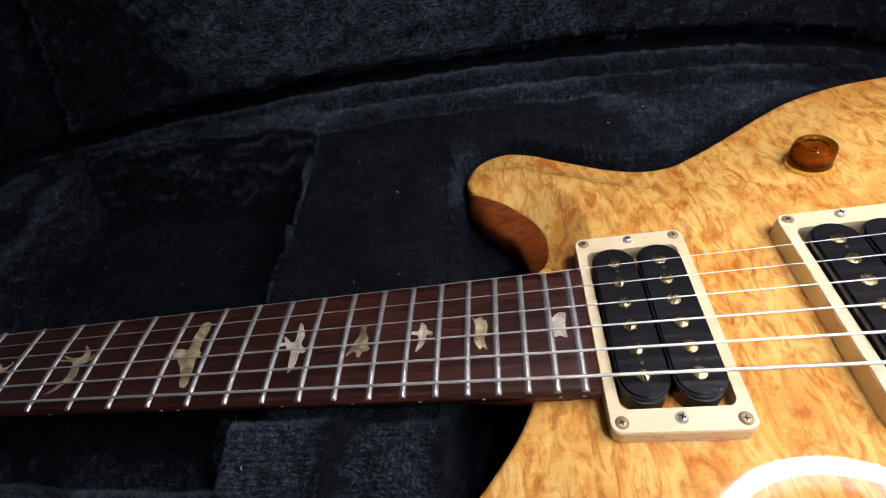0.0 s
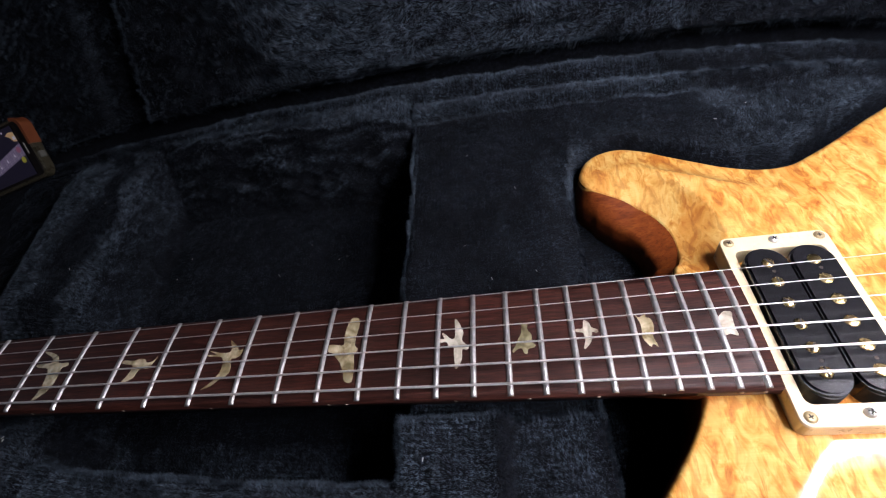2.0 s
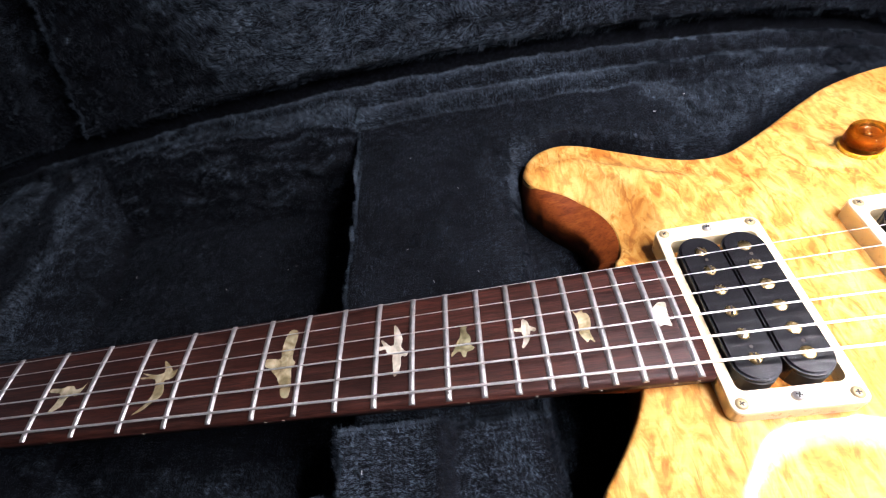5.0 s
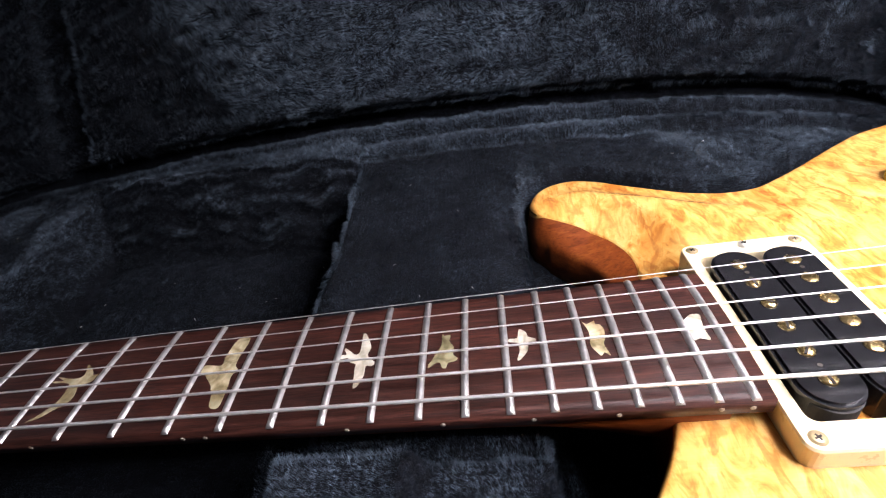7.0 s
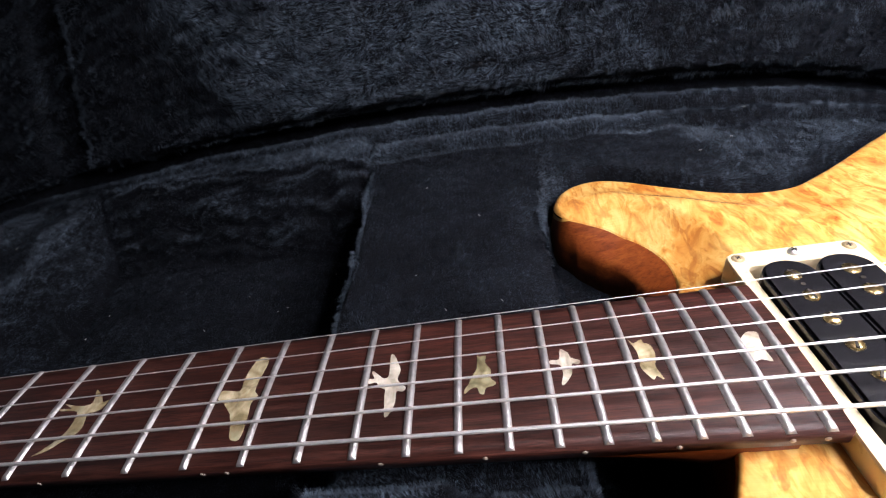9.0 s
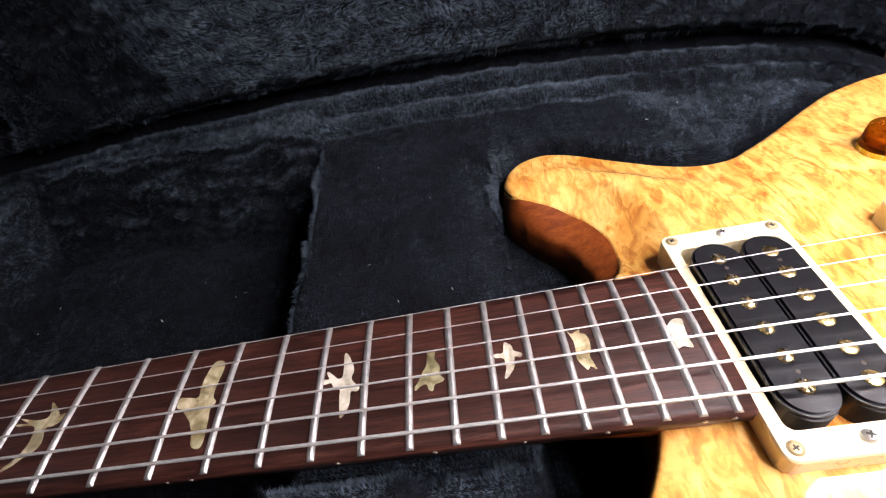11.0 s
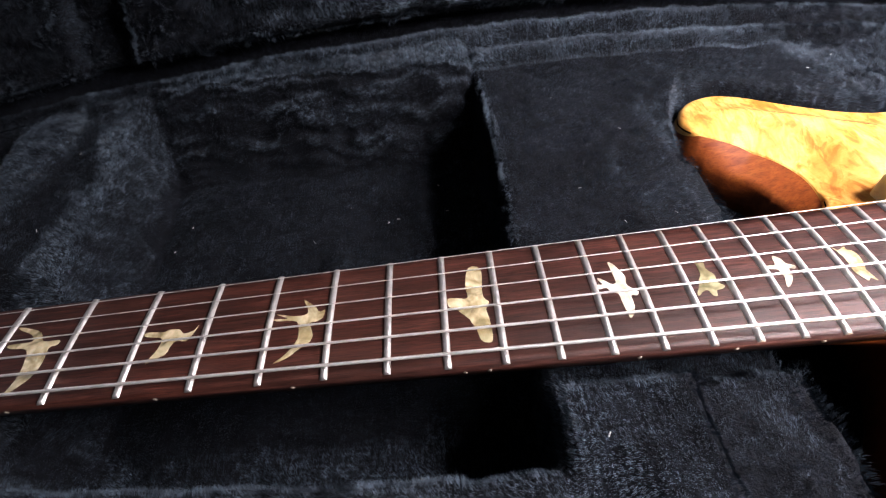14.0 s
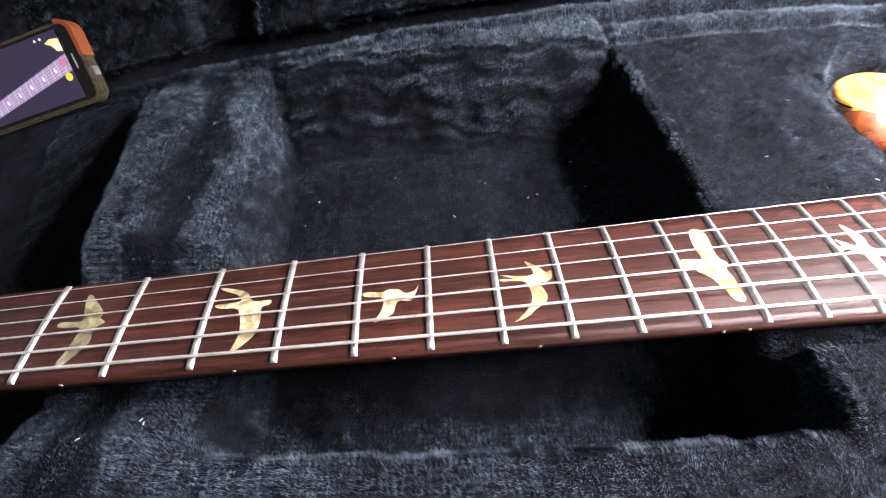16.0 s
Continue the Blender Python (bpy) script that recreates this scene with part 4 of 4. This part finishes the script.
        bmesh.ops.recalc_face_normals(b, faces=b.faces[:])
        part(name, b, mat, guitar, label)

    # round the treble horn the stained maple runs right down to the mahogany
    scoop, horn = cutaway(P[:, 0], P[:, 1])
    thick = np.where(P[:, 1] < 0, 0.0012, 0.0032 - 0.0030 * np.clip(scoop + horn, 0, 1))
    flat = np.full(n, 0.0002)
    band("maple_edge", [(ze, np.zeros(n)), (ze - thick, flat + 0.0001)], MAPLE, "stained maple edge")
    # the mahogany inside the cutaway slopes outwards before it drops
    along = np.exp(-((P[:, 0] - 0.450) / 0.040) ** 2 - ((P[:, 1] - 0.076) / 0.042) ** 2)
    lean = 0.0130 * np.clip(1.45 * along, 0, 1) ** 1.2 * (P[:, 1] > 0) * smooth_step(0.418, 0.456, P[:, 0])
    brow, knee = ze - thick, np.full(n, -0.0290)
    rings = [(brow + (knee - brow) * q, flat + lean * q ** 0.9) for q in (0, 0.2, 0.4, 0.6, 0.8)]
    rings += [(knee, flat + lean * 0.97), (knee - 0.003, flat + lean * 1.04), (knee - 0.008, flat + lean * 1.05), (np.full(n, BOTTOM), flat + lean)]
    band("mahogany_back", rings, MAHOG, "reddish mahogany back with a scooped cutaway", True)


def screw_head(name, x, y, z, r, mat, parent, cross=False, turn=0.0, label="", dome=0.00045):
    s = part(name, lathe([(0, 0.0002 + dome), (r * 0.45, 0.0002 + dome * 0.93), (r * 0.8, 0.0002 + dome * 0.6), (r, 0.0002), (r, -0.0025)], 20, (x, y, z)), mat, parent, label)
    for a in ((turn, turn + 90) if cross else (turn,)):
        q = r * (0.55 if cross else 0.86)
        bm = box((-q, -r * 0.15, -0.0006), (q, r * 0.15, 0.00006))
        bm.transform(Matrix.Translation((x, y, z + 0.0002 + dome)) @ Matrix.Rotation(radians(a), 4, "Z"))
        part("slot", bm, RECESS_SHADE, s, smooth=False)
    return s


def pickup(guitar, x0, label, ztop, drop, slotted):
    """A humbucker in a cream ring: ring, a coil of slotted screws and one of plain slugs, six ring screws."""
    rng = random.Random(int(x0 * 1000))
    pu = new("pickup")
    pu.parent = guitar
    pu["label"] = label
    x1 = x0 + 0.0445
    outer = rounded(x0, x1, -0.0402, 0.0460, 0.0035, 5)
    inner = rounded(x0 + 0.0042, x1 - 0.0042, -0.0322, 0.0378, 0.003, 5)
    bm = bmesh.new()
    n = len(outer)
    rows = []
    soft = [(x + (x0 + x1 - 2 * x) * 0.0075, y * 0.99) for x, y in outer]
    for pts, z in ((outer, ztop - drop), (outer, ztop - 0.0008), (soft, ztop), (inner, ztop), (inner, ztop - drop)):
        rows.append([bm.verts.new((x, y, z)) for x, y in pts])
    for a, b in zip(rows, rows[1:]):
        for k in range(n):
            j = (k + 1) % n
            bm.faces.new((a[k], a[j], b[j], b[k]))
    bmesh.ops.recalc_face_normals(bm, faces=bm.faces[:])
    part("ring", bm, CREAM, pu, "cream plastic pickup ring", False)
    part("base", box((x0 + 0.0043, -0.0321, ztop - drop - 0.003), (x1 - 0.0043, 0.0377, ztop - drop + 0.0006)), BOBBIN_TAPE, pu, smooth=False)
    cx = (x0 + x1) / 2
    for k, c in enumerate((cx - 0.0088, cx + 0.0088)):
        coil = part("coil", prism(rounded(c - 0.0084, c + 0.0084, -0.0306, 0.0360, 0.0083, 8), ztop - drop + 0.0006, ztop + 0.0036, 0.0009), BLACK, pu, "glossy black coil bobbin", False)
        part("coil_tape", prism(rounded(c - 0.0078, c + 0.0078, -0.0312, 0.0366, 0.0078, 8), ztop - drop + 0.0008, ztop + 0.0012), BOBBIN_TAPE, pu, smooth=False)
        for j in range(6):
            y = -0.0222 + 0.00995 * j
            if k == slotted:
                screw_head("pole_screw", c, y, ztop + 0.0037, 0.0024, BRASS, coil, turn=rng.uniform(0, 180), dome=0.0007)
            else:
                part("pole_slug", lathe([(0, 0.00042), (0.0022, 0.00040), (0.0026, 0.0002), (0.0026, -0.002)], 24, (c, y, ztop + 0.0036)), BRASS, coil, "plain brass slug")
        # dark discs on the coil paint the shade of two wire holes
        for y in (-0.0176, 0.0230):
            part("wire_hole_shade", lathe([(0, 0.0), (0.0007, 0.0), (0.0008, -0.0004)], 12, (c + 0.0006, y, ztop + 0.00375)), RECESS_SHADE, coil, smooth=False)
    for sx, sy in ((x0 + 0.0038, 0.0427), (x1 - 0.0038, 0.0427), (x0 + 0.0038, -0.0365), (x1 - 0.0038, -0.0365)):
        # flat discs in the ring's corners paint the shade of countersinks
        part("seat_shade", lathe([(0.0, 0.00012), (0.0022, 0.00012), (0.0023, -0.0004)], 20, (sx, sy, ztop)), SEAT_SHADE, pu, "flat disc tinted for a countersink's shade")
        screw_head("ring_screw", sx, sy, ztop, 0.0017, OLD_BRASS, pu, True, rng.uniform(0, 90), "dull brass cross-head screw", 0.0003)
    for sy in (0.0424, -0.0358):
        screw_head("height_screw", cx, sy, ztop + 0.0004, 0.0019, NICKEL, pu, True, rng.uniform(0, 90), "domed nickel height screw", 0.0011)
    return pu


def strings(guitar):
    gauge = (0.00062, 0.00051, 0.00039, 0.00025, 0.00019, 0.00015)
    for k, r in enumerate(gauge):
        a = -0.0158 + 0.00632 * k
        b = -0.0256 + 0.01024 * k
        w0 = half_width(0)
        z0 = (w0 * w0 - a * a) / 0.508 + 0.0015
        z1 = 0.0075 - 2.0 * b * b
        part("string", tube([(x, a + (b - a) * x / SCALE, z0 + (z1 - z0) * x / SCALE) for x in np.linspace(-0.004, SCALE + 0.004, 24)], r, 8), STEEL, guitar)
    part("bridge", box((0.622, -0.036, -0.010), (0.655, 0.036, 0.0092), 0.002), NICKEL, guitar, "metal bridge")


def numeral(text, size):
    """One printed character as a thin mesh, centred on the origin."""
    cu = bpy.data.curves.new("numeral", "FONT")
    cu.body, cu.size, cu.extrude = text, size, 0.00003
    cu.align_x, cu.align_y = "CENTER", "CENTER"
    ob = bpy.data.objects.new("numeral", cu)
    me = ob.to_mesh()
    bm = bmesh.new()
    bm.from_mesh(me)
    ob.to_mesh_clear()
    bpy.data.objects.remove(ob)
    bpy.data.curves.remove(cu)
    return bm


def knob(guitar):
    c = (0.5945, 0.0845, -0.0112)
    wall = [(0.0, 0.0002), (0.0089, 0.0002), (0.0093, 0.0007), (0.0093, 0.0031), (0.0090, 0.0035), (0.0085, 0.0114), (0.0081, 0.0119)]
    # the dished crown: a broad ring, a raised bead, a deep cup and a boss
    top = [(0.0062, 0.0116), (0.0056, 0.0118), (0.0053, 0.0121), (0.0049, 0.0121), (0.0046, 0.0116), (0.0040, 0.0104), (0.0026, 0.0099), (0.0014, 0.0100), (0.0010, 0.0105), (0.0, 0.0107)]
    k = part("knob", lathe(wall + top, 64, c), AMBER, guitar, "translucent amber barrel knob")
    # an added brown core makes the see-through barrel look dark
    part("core", lathe([(0.0, 0.0080), (0.0030, 0.0080), (0.0050, 0.0094), (0.0066, 0.0092), (0.0070, 0.0080), (0.0072, 0.0046), (0.0, 0.0046)], 32, c), KNOBCORE, k, "added brown core that darkens the clear knob")
    part("shaft", lathe([(0.0, 0.0098), (0.0009, 0.0097), (0.0012, 0.0092), (0.0012, 0.0086), (0.0, 0.0086)], 20, c), BRASS, k, "brass shaft seen through the knob")
    part("skirt", lathe([(0.0088, 0.0003), (0.0093, 0.0003), (0.00945, 0.0006), (0.00945, 0.0030), (0.0092, 0.0033), (0.0088, 0.0033), (0.0088, 0.0003)], 40, c), SKIRTGLOW, k, "knob skirt tinted yellow for light gathered through the amber")
    # the scale printed round the foot
    for i in range(11):
        a = radians(KNOB_TURN + 27.5 * (i - 7.4))
        bm = numeral(str(i), 0.0028)
        bm.transform(Matrix.Translation((c[0] + 0.00946 * math.cos(a), c[1] + 0.00946 * math.sin(a), c[2] + 0.0019)) @ Matrix.Rotation(a + math.pi / 2, 4, "Z") @ Matrix.Rotation(math.pi / 2, 4, "X"))
        part("numeral", bm, NUMERAL, k, "small cream scale number", smooth=False)


KNOB_TURN = -116.0


def guitar():
    g = tagged(new("electric_guitar"), "amber quilted-maple electric guitar with bird inlays lying in its case", "guitar")
    body(g)
    neck(g)
    fretboard(g)
    for n in range(1, 25):
        fret(g, n)
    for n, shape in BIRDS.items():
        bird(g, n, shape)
    pickup(g, 0.4822, "black humbucker in a cream ring by the fretboard", -0.0025, 0.0115, 0)
    pickup(g, 0.5625, "black humbucker in a cream ring by the bridge", -0.0008, 0.0107, 1)
    knob(g)
    strings(g)
    return g


# ---- the phone ----
def phone():
    ph = tagged(new("phone"), "smartphone in clear and orange bumper, screen lit, propped in case", "phone")
    L, S, T = 0.100, 0.0515, 0.008
    bottom, top = Vector((-0.0005, 0.1925, -0.0090)), Vector((-0.0095, 0.2189, 0.0335))
    up = (top - bottom).normalized()
    right = Vector((1.0, -0.06, 0.05))
    right = (right - up * right.dot(up)).normalized()
    out = right.cross(up)
    m = Matrix((right, up, out)).transposed().to_4x4()
    m.translation = bottom
    ph.matrix_world = m
    RUB = simple("clear_rubber", (0.048, 0.042, 0.026), 0.30, coat=0.4, vary=0.15)
    ORANGE = simple("orange_rubber", (0.19, 0.055, 0.020), 0.4, vary=0.15)
    NUB = simple("pale_rubber", (0.16, 0.16, 0.14), 0.35, vary=0.1)
    GLASS = simple("phone_glass", (0.006, 0.005, 0.006), 0.12, coat=0.5)
    part("bumper", prism(rounded(-L, 0, 0, S, 0.0085), -T, 0.0, 0.0012), RUB, ph, "clear olive rubber bumper", False)

    def wrap(y_low, x_end, r, o, w):
        """A strip of width w that runs up the side, round the corner and along the top."""
        arc = [(math.cos(radians(q)), math.sin(radians(q))) for q in range(0, 91, 10)]
        outer = [(o, y_low)] + [(-r + (r + o) * ca, S - r + (r + o) * sa) for ca, sa in arc] + [(x_end, S + o)]
        inner = [(o - w, y_low)] + [(-r + (r + o - w) * ca, S - r + (r + o - w) * sa) for ca, sa in arc] + [(x_end, S + o - w)]
        return outer + inner[::-1]

    part("corner_grip", prism(wrap(S * 0.55, -0.0090, 0.0085, 0.0008, 0.0029), -T - 0.0005, 0.0010), ORANGE, ph, "orange corner of the bumper", False)
    part("button_cover", prism(rounded(-0.0012, 0.0016, S * 0.30, S * 0.41, 0.0010), -T * 0.75, -T * 0.15, 0.0004), NUB, ph, "pale clear button cover", False)
    face = part("face", prism(rounded(-L + 0.0025, -0.0026, 0.0026, S - 0.0026, 0.005), -0.001, 0.0009), GLASS, ph, "dark glass face", False)
    part("earpiece", prism(rounded(-0.0072, -0.0062, S * 0.42, S * 0.60, 0.0004), 0.0009, 0.0012), NICKEL, face, smooth=False)

    def flat(name, pts, mat, zz, label=""):
        bm = bmesh.new()
        bm.faces.new([bm.verts.new((x, y, zz)) for x, y in pts])
        return part(name, bm, mat, face, label, False)

    x0, x1, y0, y1 = -L + 0.012, -0.0105, 0.0045, S - 0.0045
    flat("screen", [(x0, y0), (x1, y0), (x1, y1), (x0, y1)], glow("screen_dark", (0.020, 0.018, 0.036), 0.13), 0.0013, "lit screen showing a dark picture")
    band = glow("screen_band", (0.20, 0.16, 0.26), 0.13)
    rule = glow("screen_rule", (0.42, 0.38, 0.46), 0.13)
    pale = glow("screen_pale", (0.70, 0.66, 0.74), 0.13)

    def bx(u, v):
        # along and across the pale band on the screen
        return (x1 + (x0 - x1) * u, y0 + 0.0170 - 0.0140 * u + v * (0.0105 - 0.0025 * u))

    flat("screen_picture", [bx(0, 0), bx(0, 1), bx(0.97, 1), bx(0.97, 0)], band, 0.0016)
    for i in range(13):
        u = 0.05 + 0.070 * i
        flat("screen_line", [bx(u, 0), bx(u, 1), bx(u + 0.006, 1), bx(u + 0.006, 0)], rule, 0.0018)
        if i % 2:
            # the small pale marks between the lines
            flat("screen_mark", [bx(u + 0.018, 0.36), bx(u + 0.030, 0.70), bx(u + 0.044, 0.52), bx(u + 0.034, 0.34)], pale, 0.0019)
    for v in (0.16, 0.33, 0.50, 0.67, 0.84):
        flat("screen_line", [bx(0, v), bx(0, v + 0.025), bx(0.97, v + 0.025), bx(0.97, v)], rule, 0.00185)

    def disc(cx, cy, r, mat):
        flat("screen_button", [(cx + r * math.cos(2 * math.pi * k / 20), cy + r * math.sin(2 * math.pi * k / 20)) for k in range(20)], mat, 0.0020)

    disc(x1 - 0.0040, y0 + 0.0228, 0.0027, glow("screen_pink", (0.40, 0.14, 0.22), 0.08))
    disc(x1 - 0.0042, y0 + 0.0140, 0.0026, glow("screen_yellow", (0.50, 0.47, 0.06), 0.08))
    disc(x1 - 0.0120, y1 - 0.0030, 0.0008, pale)
    disc(x1 - 0.0160, y1 - 0.0030, 0.0008, pale)
    flat("screen_picture", [(x1, y1 - 0.0135), (x1, y1 - 0.0055), (x1 - 0.006, y1 - 0.0045), (x1 - 0.0105, y1 - 0.0062), (x1 - 0.0065, y1 - 0.0085), (x1 - 0.004, y1 - 0.0125)], glow("screen_amber", (0.75, 0.50, 0.24), 0.12), 0.0017)
    flat("screen_picture", [(x1, y1 - 0.0118), (x1, y1 - 0.0085), (x1 - 0.0035, y1 - 0.0088), (x1 - 0.0038, y1 - 0.0112)], pale, 0.0019)


# ---- stray lint on the plush ----
def lint(spots):
    bm = bmesh.new()
    rng = random.Random(5)
    for x, y in spots:
        z = float(lining_height(np.array([[x]]), np.array([[y]]))[0][0, 0]) + 0.0025
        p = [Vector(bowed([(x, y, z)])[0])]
        d = Vector((rng.uniform(-1, 1), rng.uniform(-1, 1), rng.uniform(-0.2, 0.4)))
        for _ in range(4):
            d = (d + 0.5 * Vector((rng.uniform(-1, 1), rng.uniform(-1, 1), rng.uniform(-0.3, 0.3)))).normalized()
            p.append(p[-1] + d * rng.uniform(0.0002, 0.0006))
        t = tube(p, rng.uniform(0.00010, 0.00022), 4)
        me = bpy.data.meshes.new("tmp")
        t.to_mesh(me)
        t.free()
        bm.from_mesh(me)
        bpy.data.meshes.remove(me)
    ob = part("lint", bm, LINT)
    tagged(ob, "tiny pale lint specks on the black plush", "lint", kind="stuff")


room()
table()
ring_lamp()
guitar_case()
guitar()
phone()
rs = random.Random(11)
SPOTS = [(0.149, 0.12), (0.301, 0.133), (0.375, 0.043), (0.271, 0.105), (0.196, 0.134), (0.362, 0.065), (0.392, 0.102), (0.08, -0.045), (0.517, 0.143), (0.23, 0.095), (0.25, 0.12), (0.345, -0.04), (0.101, -0.036), (0.103, -0.036)]
SPOTS += [(rs.uniform(0.05, 0.55), rs.uniform(0.04, 0.16)) for _ in range(9)]
lint([s for s in SPOTS if not (0.41 < s[0] and 0.03 < s[1] < 0.135)])
